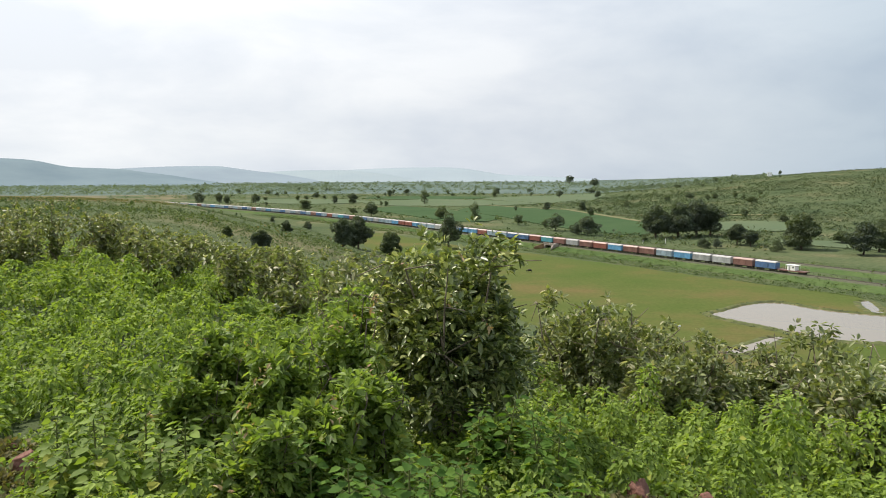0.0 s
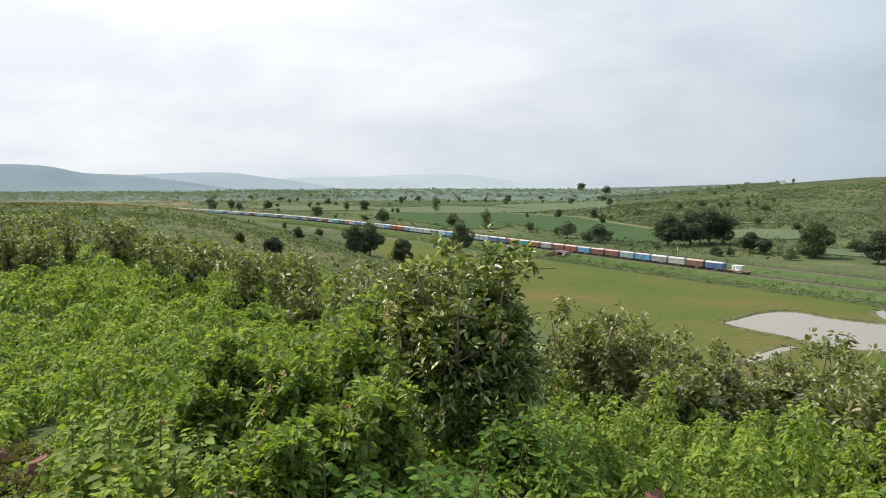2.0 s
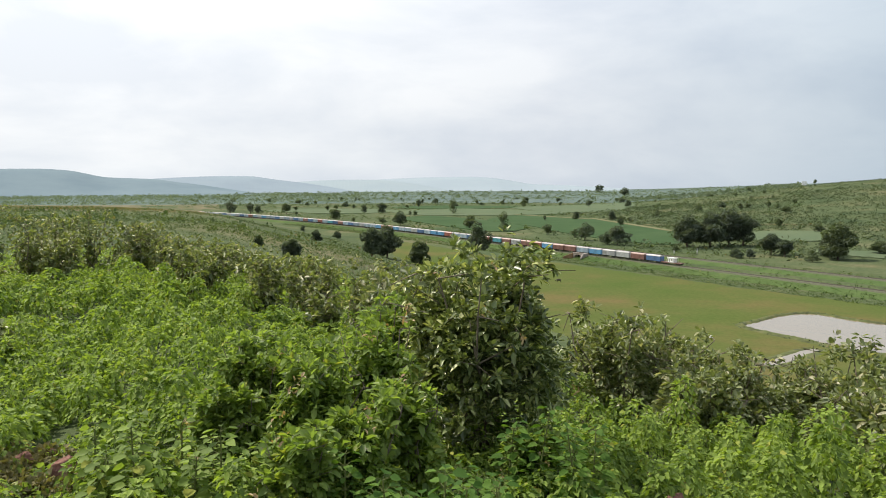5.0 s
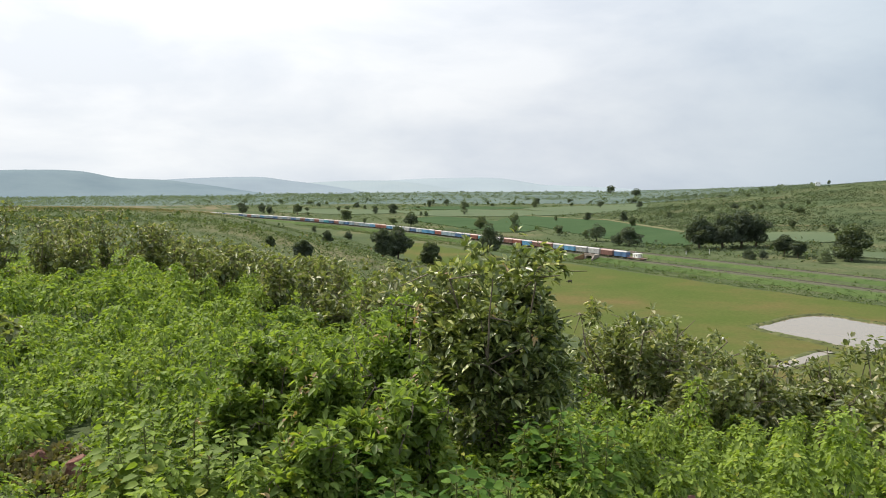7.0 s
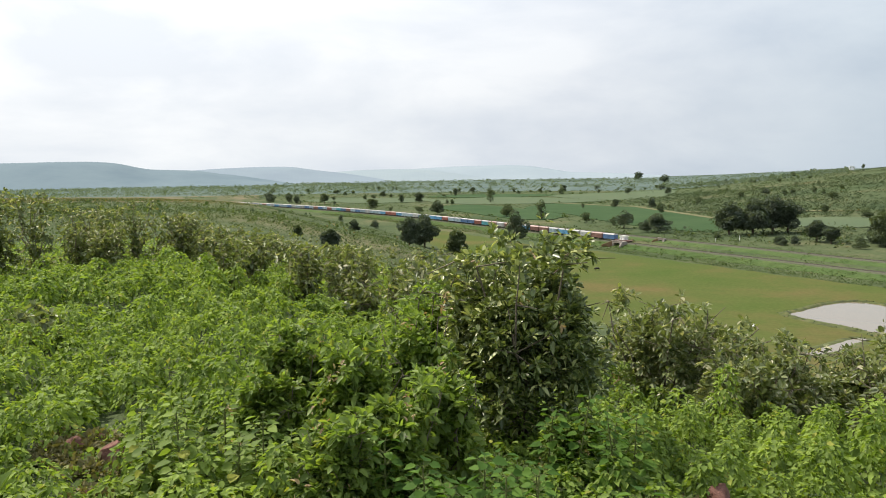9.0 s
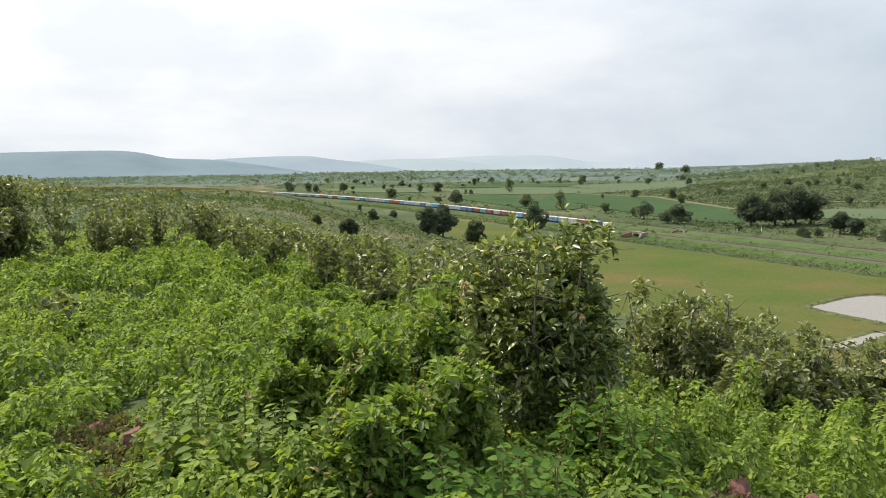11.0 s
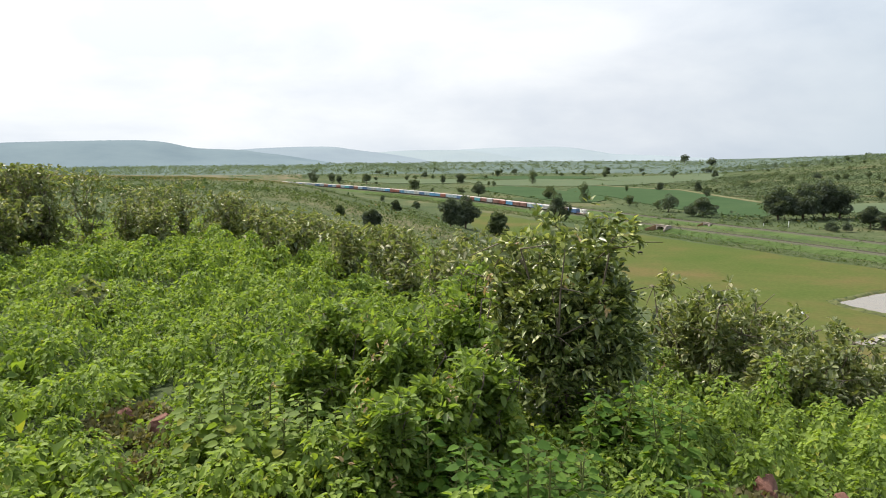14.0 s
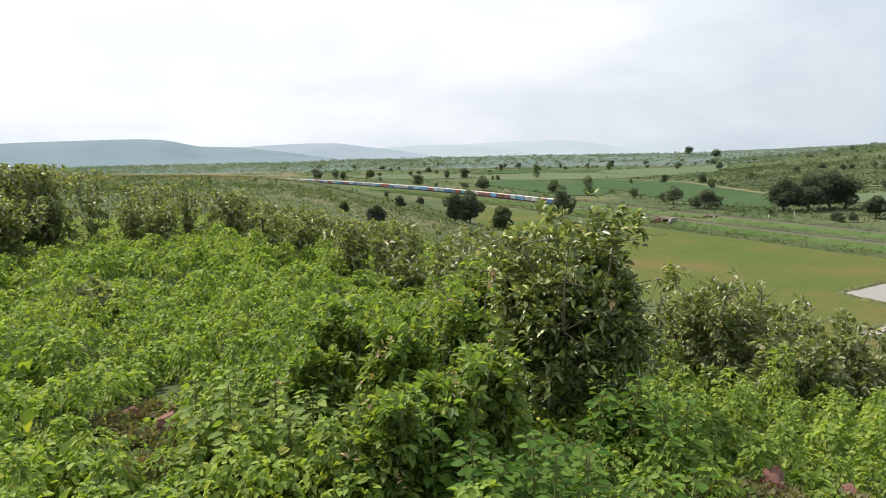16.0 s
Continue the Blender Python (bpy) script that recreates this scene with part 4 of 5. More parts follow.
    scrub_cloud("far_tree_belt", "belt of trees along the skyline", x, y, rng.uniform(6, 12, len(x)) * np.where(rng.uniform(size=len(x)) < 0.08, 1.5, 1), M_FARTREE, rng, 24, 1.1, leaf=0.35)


make_scrub()


# ---------------------------------------------------------------- distant hills
def make_hill(name, dist, crest, mat, words, seed):
    """A long ridge seen far off: crest is a list of (azimuth in degrees, height)."""
    rng = np.random.default_rng(seed)
    n, m = 220, 12
    V, F = [], []
    cs, ch = zip(*crest)
    for i in range(n + 1):
        t = i / n
        az = cs[0] + (cs[-1] - cs[0]) * t
        a = radians(az)
        top = float(np.mean([np.interp(az + d, cs, ch) for d in (-0.5, -0.25, 0, 0.25, 0.5)])) + rng.normal() * 0.25
        for k in range(m + 1):
            u = k / m
            r = dist - 620 * (1 - u)
            V.append((math.sin(a) * r, math.cos(a) * r, -5 + (top + 5) * (math.sin(u * math.pi / 2) ** 1.3)))
    for i in range(n):
        for k in range(m):
            q = i * (m + 1) + k
            F.append((q, q + m + 1, q + m + 2, q + 1))
    tagged(link_mesh(name, V, F, mat, smooth=True), words, "hill", kind="backdrop")


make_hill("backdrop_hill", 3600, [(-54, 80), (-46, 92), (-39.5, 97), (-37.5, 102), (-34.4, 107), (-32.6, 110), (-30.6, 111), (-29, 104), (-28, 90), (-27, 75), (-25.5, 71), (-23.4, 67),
                                  (-22.4, 55), (-20.7, 43), (-18.6, 22), (-16, -4)], M_HILL1, "long wooded hill with blue-green haze painted into its colour", 1)
make_hill("backdrop_hill", 4200, [(-26, 60), (-22.8, 77), (-20.3, 85), (-18.4, 88), (-16.7, 87), (-15.2, 70), (-13.9, 58), (-13.1, 51), (-10.6, 23), (-8.5, -4)], M_HILL2, "distant hill with pale blue haze painted into its colour", 2)
make_hill("backdrop_hill", 4550, [(-15.5, 40), (-13.5, 56), (-11.4, 66), (-9.7, 69), (-7.6, 69), (-5.9, 59), (-3.7, 38), (-1.5, 5)], M_HILL3, "rounded hill on the horizon, painted pale blue for haze", 3)
make_hill("backdrop_hill", 4800, [(-11, 50), (-6.7, 74), (-3.7, 85), (0, 89), (1.6, 82), (3.3, 60), (4.6, 40), (8, 30), (12, 10)], M_HILL4, "faint hill on the horizon, painted pale blue for haze", 4)


# ---------------------------------------------------------------- growth on the hilltop
def make_bush(name, x, y, h, w, mat, words, seed, n_leaf, leaf, stems=7, open_=0.0, category="bush", group="", sprig=None, wide=0.5, fine=True, droop=0.25, rise=0.12):
    """A many-stemmed bush: bent stems, twigs, and leaves in tufts at their ends."""
    rng = np.random.default_rng(seed)
    ob = empty_thing(name, pose(x, y, float(land(x, y)) - 0.05), words, category, group)
    tips, ways = [], []
    for i in range(stems):
        V, F = [], []
        a = 2 * math.pi * (i + rng.uniform(-0.4, 0.4)) / stems
        lean = rng.uniform(0.12, 0.5) * w
        hi = h * rng.uniform(0.72, 1.0)
        p = np.array([math.cos(a), math.sin(a), 0]) * 0.05 * w
        r = 0.012 * h
        mids = []
        for k in range(1, 5):
            u = k / 4
            q = np.array([math.cos(a) * lean * u ** 1.1, math.sin(a) * lean * u ** 1.1, hi * u]) + rng.normal(size=3) * 0.03 * h
            tube(V, F, p, q, r, r * 0.75, 5)
            p, r = q, r * 0.75
            mids.append(q)
        for k in range(int(10 * (1 - open_ * 0.4))):
            b = mids[rng.integers(0, 4)]
            d = unit(np.array([math.cos(a), math.sin(a), 0.35]) * 0.6 + rng.normal(size=3) * 0.7)
            e = b + d * w * rng.uniform(0.12, 0.3)
            flat = math.hypot(e[0], e[1])
            if flat > 0.47 * w:
                e[:2] *= 0.47 * w / flat
            e[2] = min(max(e[2], 0.08 * h), h)
            tube(V, F, b, e, 0.004 * h, 0.002 * h, 4)
            tips.append(e)
            ways.append(d)
        tips.append(p)
        ways.append(np.array([0, 0, 1.0]))
        link_mesh("stem", V, F, M_TWIG, ob, "grey-brown bent stem with twigs", True)
    tips, ways = np.array(tips), np.array(ways)
    n_tuft = int(n_leaf / 9)
    # tufts: on the twig ends and over a rounded uneven shell
    k = n_tuft // 3 if open_ < 0.5 else int(n_tuft * 0.8)
    idx = rng.integers(0, len(tips), k)
    c1 = tips[idx] + rng.normal(size=(k, 3)) * 0.05 * w
    w1 = ways[idx]
    m = n_tuft - k
    d = unit(rng.normal(size=(m, 3)))
    d[:, 2] = np.where(d[:, 2] < -0.5, -d[:, 2], d[:, 2])
    lump = 0.80 + 0.15 * np.sin(5 * np.arctan2(d[:, 1], d[:, 0]) + seed) + 0.12 * np.sin(7 * d[:, 2] + 3 * d[:, 0] + seed) + 0.07 * np.sin(13 * d[:, 0] + 9 * d[:, 2])
    rr = (rng.uniform(0.25, 1, m) ** 0.4 * lump)[:, None]
    c2 = np.array([0, 0, h * 0.52]) + d * rr * np.array([w * 0.48, w * 0.48, h * 0.47])
    c2[:, :2] *= (1.22 - 0.48 * np.clip(c2[:, 2:3] / h, 0, 1))
    c1[:, :2] *= (1.1 - 0.42 * np.clip(c1[:, 2:3] / h, 0, 1))
    c = np.concatenate([c1, c2])
    wy = np.concatenate([w1, d + np.array([0, 0, 0.3])])
    c[:, 2] = np.clip(c[:, 2], 0.06 * h, None)
    per = 9
    spin = rng.normal(size=(len(c), per, 3))
    way = wy[:, None, :] * 0.55 + spin * 0.75 + np.array([0, 0, rise])
    base = c[:, None, :] + unit(spin) * leaf * 0.25
    size = leaf * rng.uniform(0.55, 1.25, (len(c), per))
    leaves("foliage", base.reshape(-1, 3), way.reshape(-1, 3), size.reshape(-1), mat, rng, ob, wide=wide, fold=0.08, droop=droop, fine=fine)
    if sprig:
        q = sprig
        sp = np.array([0, 0, h * 0.52]) + unit(rng.normal(size=(q, 3)) + np.array([-0.3, -0.6, 0.8])) * np.array([w * 0.52, w * 0.52, h * 0.48])
        at = np.repeat(sp, 6, 0) + rng.normal(size=(q * 6, 3)) * 0.02
        young = leaves("young_foliage", at, rng.normal(size=(q * 6, 3)) + np.array([0, -0.3, 0.8]), leaf * rng.uniform(0.4, 0.8, q * 6), M_YOUNG, rng, ob, "pinkish young leaves", wide=0.45)
        young["kind"] = "stuff"
    return ob


BUSHES = [
    (-0.85, 7.40, 1.36, 1.00, 3),
    (0.08, 6.60, 1.84, 1.86, 0),
    (-1.00, 9.95, 1.46, 1.55, 1),
    (-0.79, 5.54, 1.17, 0.86, 3),
    (-1.12, 4.87, 1.05, 0.69, 3),
    (-1.86, 6.23, 0.88, 0.79, 3),
    (-0.48, 4.58, 0.99, 0.56, 3),
    (-0.72, 4.14, 0.90, 0.61, 3),
    (-1.73, 4.90, 0.79, 0.59, 3),
    (-0.98, 3.77, 0.83, 0.50, 3),
    (-0.36, 11.99, 1.75, 1.20, 1),
    (2.19, 10.78, 1.92, 1.90, 1),
    (3.34, 12.05, 2.13, 1.70, 1),
    (3.73, 10.88, 1.71, 1.99, 1),
    (5.30, 9.80, 1.94, 1.80, 1),
    (4.82, 8.19, 1.52, 1.73, 1),
    (4.89, 11.50, 1.38, 1.30, 1),
    (1.85, 11.86, 1.55, 1.31, 1),
    (5.54, 11.76, 1.96, 1.42, 1),
    (2.94, 9.56, 1.23, 1.27, 1),
    (-1.04, 15.97, 1.44, 1.60, 1),
    (0.42, 5.58, 0.51, 0.45, 3),
]
for i, (x, y, h, w, kind_) in enumerate(BUSHES):
    if kind_ == 0:
        make_bush("bush", x, y, h, w, M_BUSH, "large dense dark green glossy-leaved bush on the hilltop", 300 + i, 18000, 0.086, 9, 0.0, "bush", "", 14, 0.52, droop=0.3, rise=0.5)
    elif kind_ == 1:
        make_bush("bush", x, y, h, w, M_OLIVE, "olive green broad-leaved bush on the slope's edge", 300 + i, 5200, 0.11, 8, 0.25, "bush", "bushes on the hillside", None, 0.5, True)
    else:
        make_bush("bush", x, y, h, w, M_MID, "mid green leafy bush among the herbs", 300 + i, 4700, 0.066, 8, 0.1, "bush", "bushes on the hilltop", 4, 0.6)


def make_shrub(x, y, h, w, seed, lean=0.0, full=1.0):
    """A thin open shrub: a few slender upright stems, forking twigs, rosettes of leathery leaves at their ends."""
    rng = np.random.default_rng(seed)
    ob = empty_thing("shrub", pose(x, y, float(land(x, y)) - 0.05), "open thin-stemmed shrub with pale olive leathery leaves", "shrub", "shrubs on the hillside")
    n_stem = int(np.clip(round(3 + 3.0 * w), 3, 10))
    tips, ways = [], []
    for i in range(n_stem):
        V, F = [], []
        a = 2 * math.pi * (i + rng.uniform(-0.4, 0.4)) / n_stem
        out = rng.uniform(0.05, 0.46) * w
        hi = h * (rng.uniform(0.8, 1.0) if h > 2.2 else rng.uniform(0.4, 0.98))
        p, r = np.array([math.cos(a), math.sin(a), 0]) * 0.06 * w, 0.009 * h + 0.004
        for k in range(1, 6):
            u = k / 5
            q = np.array([math.cos(a) * out * u + lean * u * u, math.sin(a) * out * u, hi * u]) + rng.normal(size=3) * np.array([0.03, 0.03, 0.0]) * h
            tube(V, F, p, q, r, r * 0.78, 5)
            p, r = q, r * 0.78
            for _ in range(int((2 + 1.6 * w) * full)):
                d = unit(rng.normal(size=3) * np.array([1, 1, 0.5]) + np.array([0, 0, 0.45]))
                e = p + d * w * rng.uniform(0.10, 0.36)
                e[2] = np.clip(e[2], 0.1, 1.03 * h)
                tube(V, F, p, e, 0.005, 0.003, 3)
                tips.append(e)
                ways.append(d)
        tips.append(p)
        ways.append(np.array([0, 0, 1.0]))
        link_mesh("stem", V, F, M_TWIG, ob, "thin grey-brown stem with twigs", True)
    # each twig carries two rosettes
    tips, ways = np.array(tips), np.array(ways)
    c = np.concatenate([tips, tips - ways * 0.12 + rng.normal(size=tips.shape) * 0.06])
    wy = np.concatenate([ways] * 2)
    per = 5
    spin = rng.normal(size=(len(c), per, 3))
    way = wy[:, None, :] * 0.6 + spin * 0.7 + np.array([0, 0, 0.1])
    size = 0.13 * rng.uniform(0.6, 1.25, (len(c), per))
    leaves("foliage", np.repeat(c, per, 0), way.reshape(-1, 3), size.reshape(-1), M_OLIVE, rng, ob, wide=0.5, fold=0.1, droop=0.3, fine=True)
    return ob


SHRUBS = [
    (-11.3, 19.9, 1.71, 1.15, 0.1), (-11.4, 21.5, 2.05, 0.85, 0.0), (-9.34, 19.64, 1.50, 1.50, 0.0, 1.6), (-5.55, 13.75, 1.40, 0.75, 0.0),
    (-6.64, 18.60, 1.15, 1.40, 0.0), (-4.10, 14.10, 1.28, 1.05, 0.1), (-3.18, 14.60, 1.31, 1.30, 0.0), (-2.65, 12.45, 0.92, 0.75, 0.0),
    (-2.41, 18.10, 1.48, 1.50, 0.0), (-13.2, 17.4, 2.25, 2.1, -0.7, 2.2), (-14.2, 17.0, 2.10, 1.6, -0.3, 2.0), (-13.7, 16.0, 1.75, 1.5, 0.0, 1.8), (-11.3, 13.3, 1.60, 1.50, 0.2, 2.0), (-11.5, 16.8, 2.10, 1.05, 0.0),
    (-11.5, 18.5, 1.86, 1.10, 0.0), (-11.8, 20.6, 1.64, 0.90, 0.0), (-5.60, 15.5, 1.18, 0.65, 0.0), (-6.34, 9.11, 0.62, 0.90, 0.0, 0.7),
    (-7.90, 19.2, 1.22, 1.30, 0.0), (-5.00, 17.6, 1.05, 1.40, 0.0), (-4.60, 19.5, 1.12, 1.60, 0.0), (-1.60, 15.5, 1.38, 1.40, 0.0),
    (-3.90, 17.2, 1.12, 1.50, 0.0), (-8.60, 22.5, 1.20, 1.50, 0.0), (-7.20, 22.0, 1.05, 1.60, 0.0), (-13.0, 21.5, 1.80, 1.40, 0.0),
    (-13.6, 14.8, 1.80, 1.50, -0.2), (-9.90, 22.2, 1.55, 1.50, 0.0), (-10.4, 17.9, 1.30, 1.10, 0.0), (-2.10, 13.6, 1.10, 1.10, 0.0),
]
for i, (x, y, h, w, lean, *full) in enumerate(SHRUBS):
    make_shrub(x, y, h, w, 700 + i, lean, *full)


def scatter(rng, n, az0, az1, r0, r1, gap):
    """Points strewn over a sector, none nearer to another than about gap."""
    x, y = polar(rng, n, az0, az1, r0, r1, 0.55)
    kept, cells = [], {}
    for i in range(n):
        c = (int(x[i] // gap), int(y[i] // gap))
        near = [q for a in (-1, 0, 1) for b in (-1, 0, 1) for q in cells.get((c[0] + a, c[1] + b), ())]
        if all((x[i] - p) ** 2 + (y[i] - q) ** 2 > gap * gap for p, q in near):
            cells.setdefault(c, []).append((x[i], y[i]))
            kept.append(i)
    return x[kept], y[kept]


def make_herbs():
    """The knee-high carpet of herbs: every plant a dome of drooping leaves, the domes heaped into mounds with dark gaps."""
    rng = np.random.default_rng(21)

    def carpet(name, label, n, az0, az1, r0, r1, gap, per, leaf, hgt, fine):
        x, y = scatter(rng, n, az0, az1, r0, r1, gap)
        r, az = np.hypot(x, y), np.degrees(np.arctan2(x, y))
        ok = r < herb_reach(az) + rng.normal(size=len(x)) * 0.5
        for bx, by, br in BARE:
            ok &= np.hypot(x - bx, y - by) > br * rng.uniform(0.8, 1.3, len(x))
        mound = 0.9 * swell(x, y, 0.75, 6) + 0.8 * swell(x, y, 1.9, 7)
        ok &= mound > -0.85
        x, y, r, az, mound = x[ok], y[ok], r[ok], az[ok], mound[ok]
        low = 1 - 0.55 * np.exp(-((az - 3) / 8) ** 2 - ((r - 5.1) / 1.2) ** 2)
        low = low + 0.55 * smooth01((az - 4) / 5) * smooth01((r - 6) / 2.5)
        h = hgt * (0.60 + 0.46 * np.clip(mound, -1, 1)) * low * rng.uniform(0.6, 1.25, len(x))
        wide = gap * rng.uniform(0.45, 0.75, len(x))
        m = len(x)
        a = rng.uniform(0, 2 * math.pi, (m, per))
        u = rng.uniform(0, 1, (m, per)) ** 0.6
        rad = wide[:, None] * u
        top = h[:, None] * (1 - 0.62 * u ** 2.2) - 0.06 * rng.uniform(0, 1, (m, per)) ** 2 - 0.12 * (rng.uniform(size=(m, per)) < 0.2)
        px, py = x[:, None] + np.cos(a) * rad, y[:, None] + np.sin(a) * rad
        base = np.stack([px, py, land(x, y)[:, None] + np.maximum(top, 0.04)], -1)
        tilt = rng.normal(size=(m, per)) * 0.25 + 0.30 - 0.95 * u
        way = np.stack([np.cos(a), np.sin(a), tilt], -1) + rng.normal(size=(m, per, 3)) * 0.55
        size = leaf * rng.uniform(0.65, 1.3, a.shape) * rng.uniform(0.85, 1.2, (m, 1))
        ob = leaves(name, base.reshape(-1, 3), way.reshape(-1, 3), size.reshape(-1), M_HERB, rng, wide=0.72, fold=0.1, droop=0.3, fine=fine)
        tagged(ob, label, "herbs", kind="stuff")

    carpet("herb_carpet", "bright green knee-high leafy herbs covering the hilltop", 9000, -42, 40, 2.0, 6.6, 0.29, 190, 0.050, 0.54, True)
    carpet("herb_carpet", "bright green leafy herbs heaped in soft mounds", 22000, -42, 38, 6.4, 11.7, 0.36, 230, 0.060, 0.72, False)
    carpet("herb_carpet", "bright green herbs thick on the gentle slope", 16000, -46, 4, 11.3, 19.5, 0.46, 230, 0.080, 0.74, False)
    x, y = polar(rng, 3800, 38, 322, 1.3, 9, 0.6)
    scrub_cloud("herb_carpet", "bright green leafy herbs behind the viewpoint", x, y, rng.uniform(0.25, 0.5, len(x)), M_HERB, rng, 10, 1.5, "herbs", 1.0)
    dx = np.concatenate([bx + rng.normal(size=60) * br * 0.6 for bx, by, br in BARE])
    dy = np.concatenate([by + rng.normal(size=60) * br * 0.6 for bx, by, br in BARE])
    scrub_cloud("dry_tufts", "dry straw and yellowed seedlings round the stones", dx, dy, rng.uniform(0.06, 0.18, len(dx)), M_DRY, rng, 14, 1.3, "grass", 1.2)
    x, y = polar(rng, 3000, -42, 40, 1.8, 9, 0.6)
    scrub_cloud("low_grass", "yellowish low grass and seedlings between the herbs", x, y, rng.uniform(0.06, 0.16, len(x)), M_MID, rng, 14, 1.5, "grass", 1.2)


def make_herb_plant(x, y, h, seed, leaf):
    """One tall leafy herb: a stem with whorls of broad toothed leaves."""
    rng = np.random.default_rng(seed)
    ob = empty_thing("herb_plant", pose(x, y, float(land(x, y)) - 0.02), "tall green herb with broad leaves on one stem", "herb", "herbs at the front")
    V, F, base, way, size = [], [], [], [], []
    top = np.array([rng.normal() * 0.06, rng.normal() * 0.06, h])
    tube(V, F, (0, 0, 0), top, 0.008, 0.004, 5)
    for k in range(9):
        u = 0.25 + 0.75 * k / 8
        for j in range(4):
            a = k * 0.8 + j * math.pi / 2 + rng.normal() * 0.25
            d = np.array([math.cos(a), math.sin(a), 0.25 + 0.3 * u])
            p = top * u
            q = p + d * leaf * 0.5 * (1.2 - 0.5 * u)
            tube(V, F, p, q, 0.003, 0.002, 3)
            base.append(q)
            way.append(d * np.array([1, 1, 0.2]))
            size.append(leaf * (1.25 - 0.6 * u) * rng.uniform(0.75, 1.2))
    link_mesh("stem", V, F, M_STEM, ob, "thin green stem")
    # plants towards the big bush get the darker leaf, shade partly painted in
    leaves("foliage", base, way, np.array(size), M_BROAD if x > 0.13 * y - 1.2 else M_HERB, rng, ob, wide=0.85, fold=0.06, droop=0.3)
    return ob


def make_rock(x, y, w, d, h, seed, words, turn=0.0, lift=0.0):
    bm = bmesh.new()
    bmesh.ops.create_icosphere(bm, subdivisions=4, radius=1.0)
    cuts = [Vector(c).normalized() for c in ((0.9, 0.3, 0.35), (-0.8, 0.5, 0.3), (0.1, -0.9, 0.45), (-0.3, -0.2, 0.95), (0.5, 0.8, 0.1))]
    off = Vector((seed * 3.1, seed * 1.7, seed))
    for v in bm.verts:
        c = v.co.copy()
        q = Vector([math.copysign(abs(a) ** 0.6, a) for a in c])
        k = 1 + 0.22 * noise.noise(c * 1.3 + off) + 0.08 * noise.noise(c * 4 + off) + 0.03 * noise.noise(c * 11 + off)
        for c2 in cuts:
            over = q.dot(c2) - 0.78
            if over > 0:
                q -= c2 * over * 0.9
        v.co = Vector((q.x * w / 2 * k, q.y * d / 2 * k, q.z * h / 2 * k))
    ob = part("rock", bm, M_ROCK, None, "", True)
    ob.matrix_basis = pose(x, y, float(land(x, y)) + h * 0.28 + lift, 4, -6, turn)
    return tagged(ob, words, "rock", "stones among the herbs")


ROCKS = [
    (-2.99, 5.10, 0.18, 0.16, 0.22, "reddish sandstone block among the herbs"),
    (-3.45, 5.31, 0.20, 0.17, 0.15, "flat reddish stone half buried in herbs"),
    (-3.40, 5.57, 0.12, 0.10, 0.09, "small pale stone among the herbs"),
    (1.46, 5.27, 0.23, 0.19, 0.25, "cracked red sandstone boulder in low grass"),
    (2.03, 5.41, 0.21, 0.18, 0.17, "grey-pink stone in low grass"),
    (-2.82, 4.42, 0.12, 0.10, 0.09, "small reddish stone among the herbs"),
]
BARE = [(x, y - 0.15, 0.13 + 0.45 * w) for x, y, w, *_ in ROCKS] + [(1.37, 7.38, 0.28), (1.65, 9.47, 0.28), (1.71, 7.05, 0.28),
       (-0.36, 4.05, 0.22), (1.42, 4.75, 0.42), (1.15, 5.05, 0.30)]
for i, (x, y, w, d, h, words) in enumerate(ROCKS):
    make_rock(x, y, w, d, h, 3 + i, words, 25 * i)

make_herbs()
RNG = np.random.default_rng(77)
for i in range(46):
    a, r = radians(-30 + 40 * ((i * 0.618) % 1.0)), 3.0 + 2.4 * ((i * 0.377) % 1.0)
    px, py = math.sin(a) * r, math.cos(a) * r
    if all(math.hypot(px - b[0], py - b[1]) > b[2] for b in BARE):
        make_herb_plant(px, py, RNG.uniform(0.45, 0.75), 500 + i, RNG.uniform(0.08, 0.115))


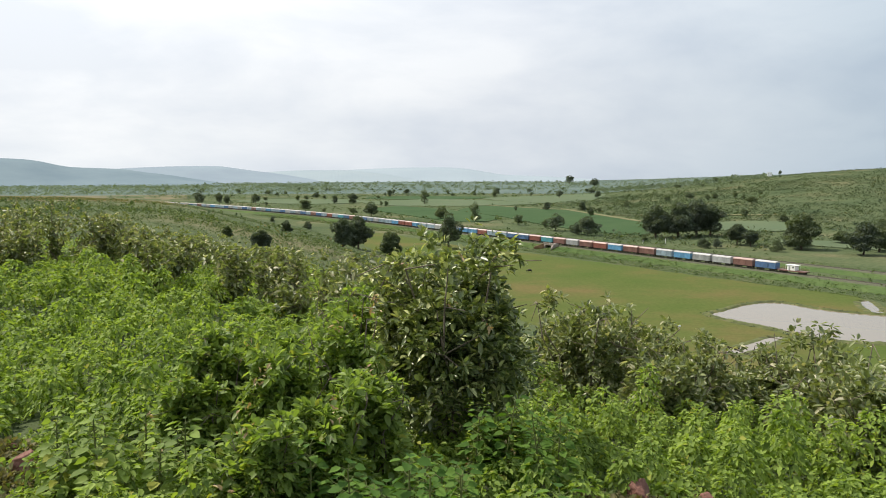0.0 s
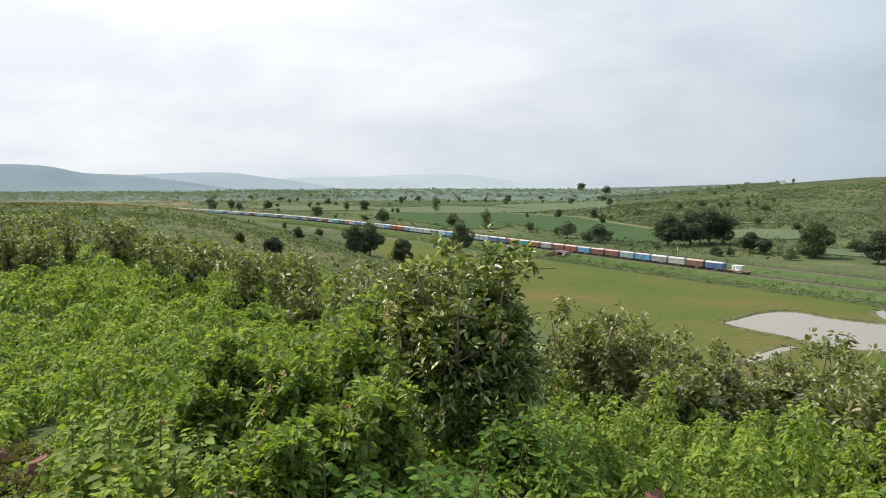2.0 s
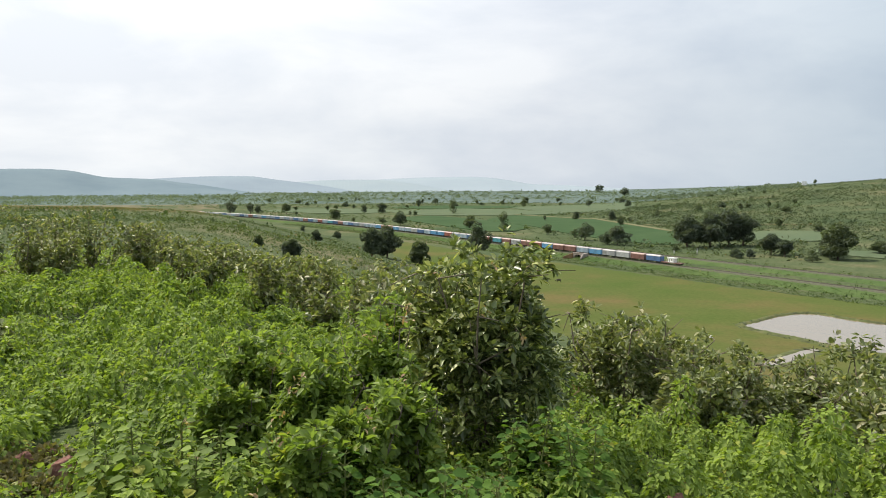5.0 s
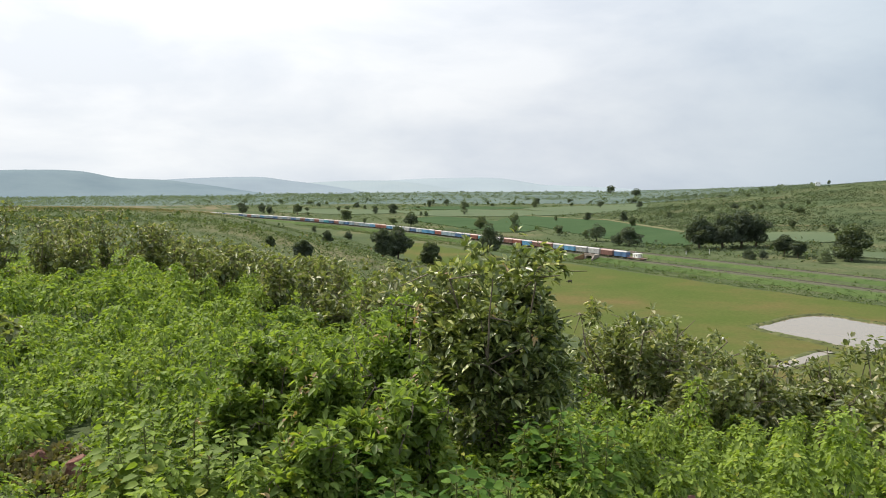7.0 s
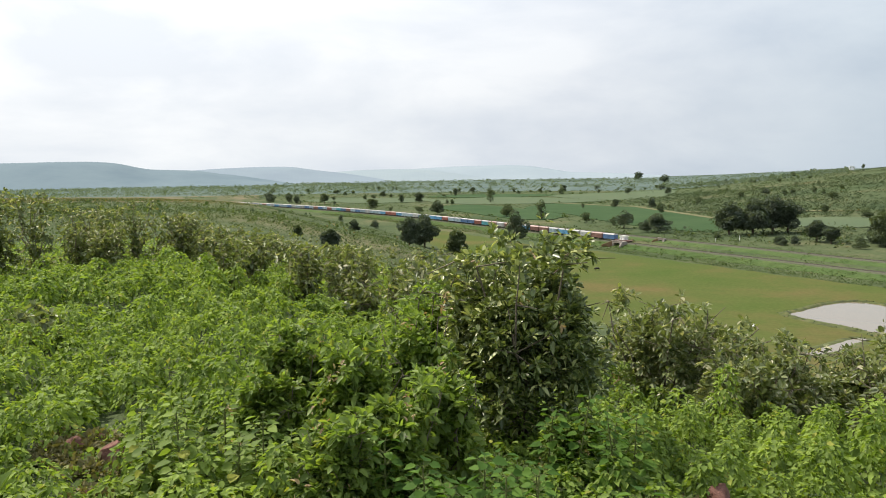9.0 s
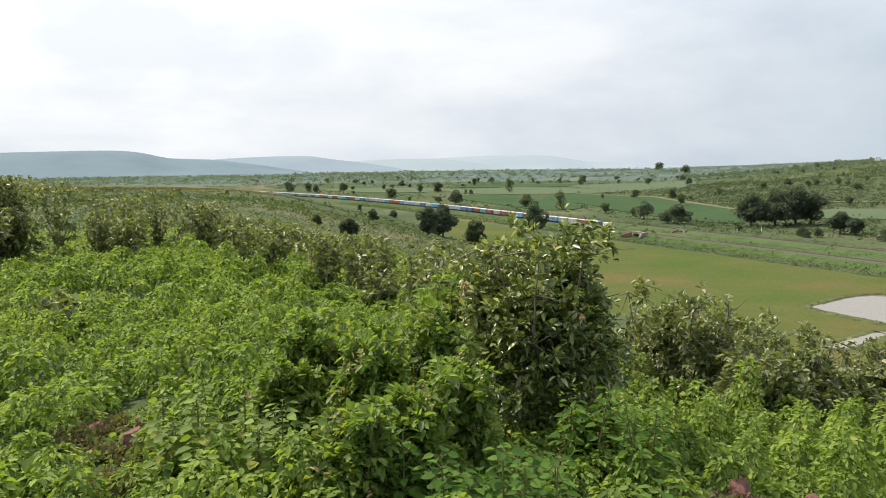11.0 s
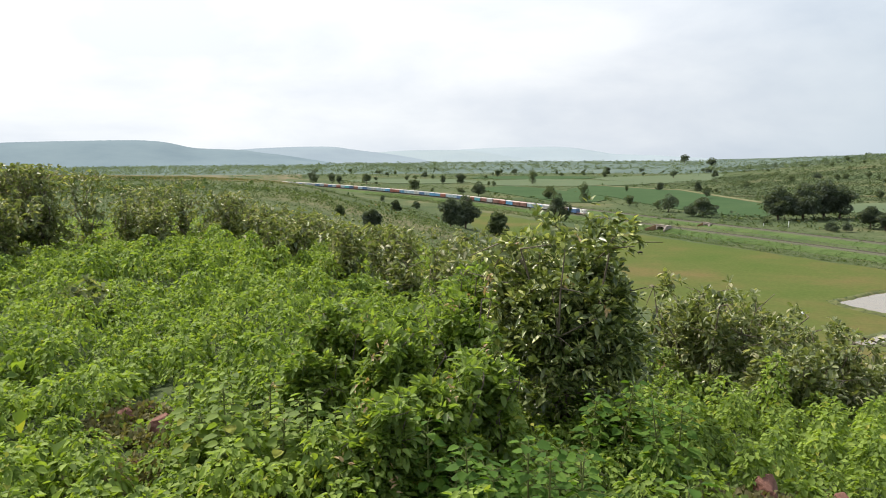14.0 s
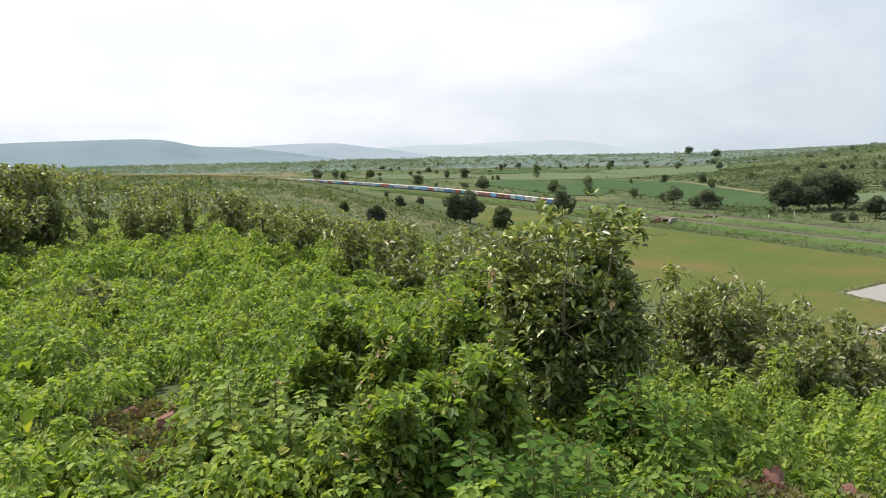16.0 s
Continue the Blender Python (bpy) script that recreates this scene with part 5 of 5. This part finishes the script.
# ---------------------------------------------------------------- small things on the plain
def make_buffalo(x, y, turn):
    ob = empty_thing("buffalo", pose(x, y, 0.25, 0, 0, turn), "dark water buffalo grazing on the meadow", "buffalo")
    bm = bmesh.new()
    bmesh.ops.create_icosphere(bm, subdivisions=3, radius=1, matrix=Matrix.LocRotScale((0, 0, 1.0), None, (1.1, 0.42, 0.45)))
    part("body", bm, M_HIDE, ob, "", True)
    bm = bmesh.new()
    bmesh.ops.create_icosphere(bm, subdivisions=2, radius=1, matrix=Matrix.LocRotScale((1.35, 0, 0.7), Euler((0, 0.9, 0)), (0.42, 0.17, 0.2)))
    part("head", bm, M_HIDE, ob, "", True)
    for sx in (-0.75, 0.7):
        for sy in (-0.22, 0.22):
            bm = bmesh.new()
            bmesh.ops.create_cone(bm, cap_ends=True, segments=8, radius1=0.08, radius2=0.13, depth=0.9, matrix=pose(sx, sy, 0.43))
            part("leg", bm, M_HIDE, ob)


make_buffalo(39.6, 332.7, 160)


def make_post(x, y, h, words):
    ob = empty_thing("marker_post", pose(x, y, float(land(x, y))), words, "post", "posts beside the line")
    box_part("shaft", (-0.16, 0.16, -0.16, 0.16, 0, h), M_WHITE, ob, "", 0.03)
    box_part("cap", (-0.24, 0.24, -0.24, 0.24, h, h + 0.2), M_WHITE, ob, "", 0.03)


make_post(142.7, 468.6, 3.4, "white-painted stone marker post beside the line")
make_post(128.3, 468.6, 2.0, "short white marker post beside the line")


def make_house(x, y, turn):
    ob = empty_thing("house", pose(x, y, float(land(x, y)), 0, 0, turn), "small whitewashed house among trees on the skyline", "house")
    box_part("wall", (-4.5, 4.5, -3.5, 3.5, 0, 9.0), M_WHITE, ob, "", 0.1)
    box_part("roof", (-4.9, 4.9, -3.9, 3.9, 9.0, 9.6), M_WHITE, ob, "", 0.1)
    for dx in (-2.4, 2.4):
        box_part("window", (dx - 0.7, dx + 0.7, -3.56, -3.48, 5.0, 6.6), M_DARK, ob)


make_house(712.8, 1609.2, -20)

# white thing of unclear kind, given a stone's shape
pale = make_rock(69.5, 212.8, 1.1, 0.8, 0.8, 31, "stone-shaped white object lying on the meadow", 20, 0.25)
pale.data.materials[0] = M_WHITE


# ---------------------------------------------------------------- what moves
SPEED = 17.1


def motions():
    times = [0.5 * i for i in range(33)]
    for ob, ahead in TRAIN:
        rows = []
        for t in times:
            x, y, h = rail_at(9.2 + ahead + SPEED * t)
            rows.append((t, pose(x, y, RAIL_Z, 0, 0, h)))
        walk(ob, rows)


motions()
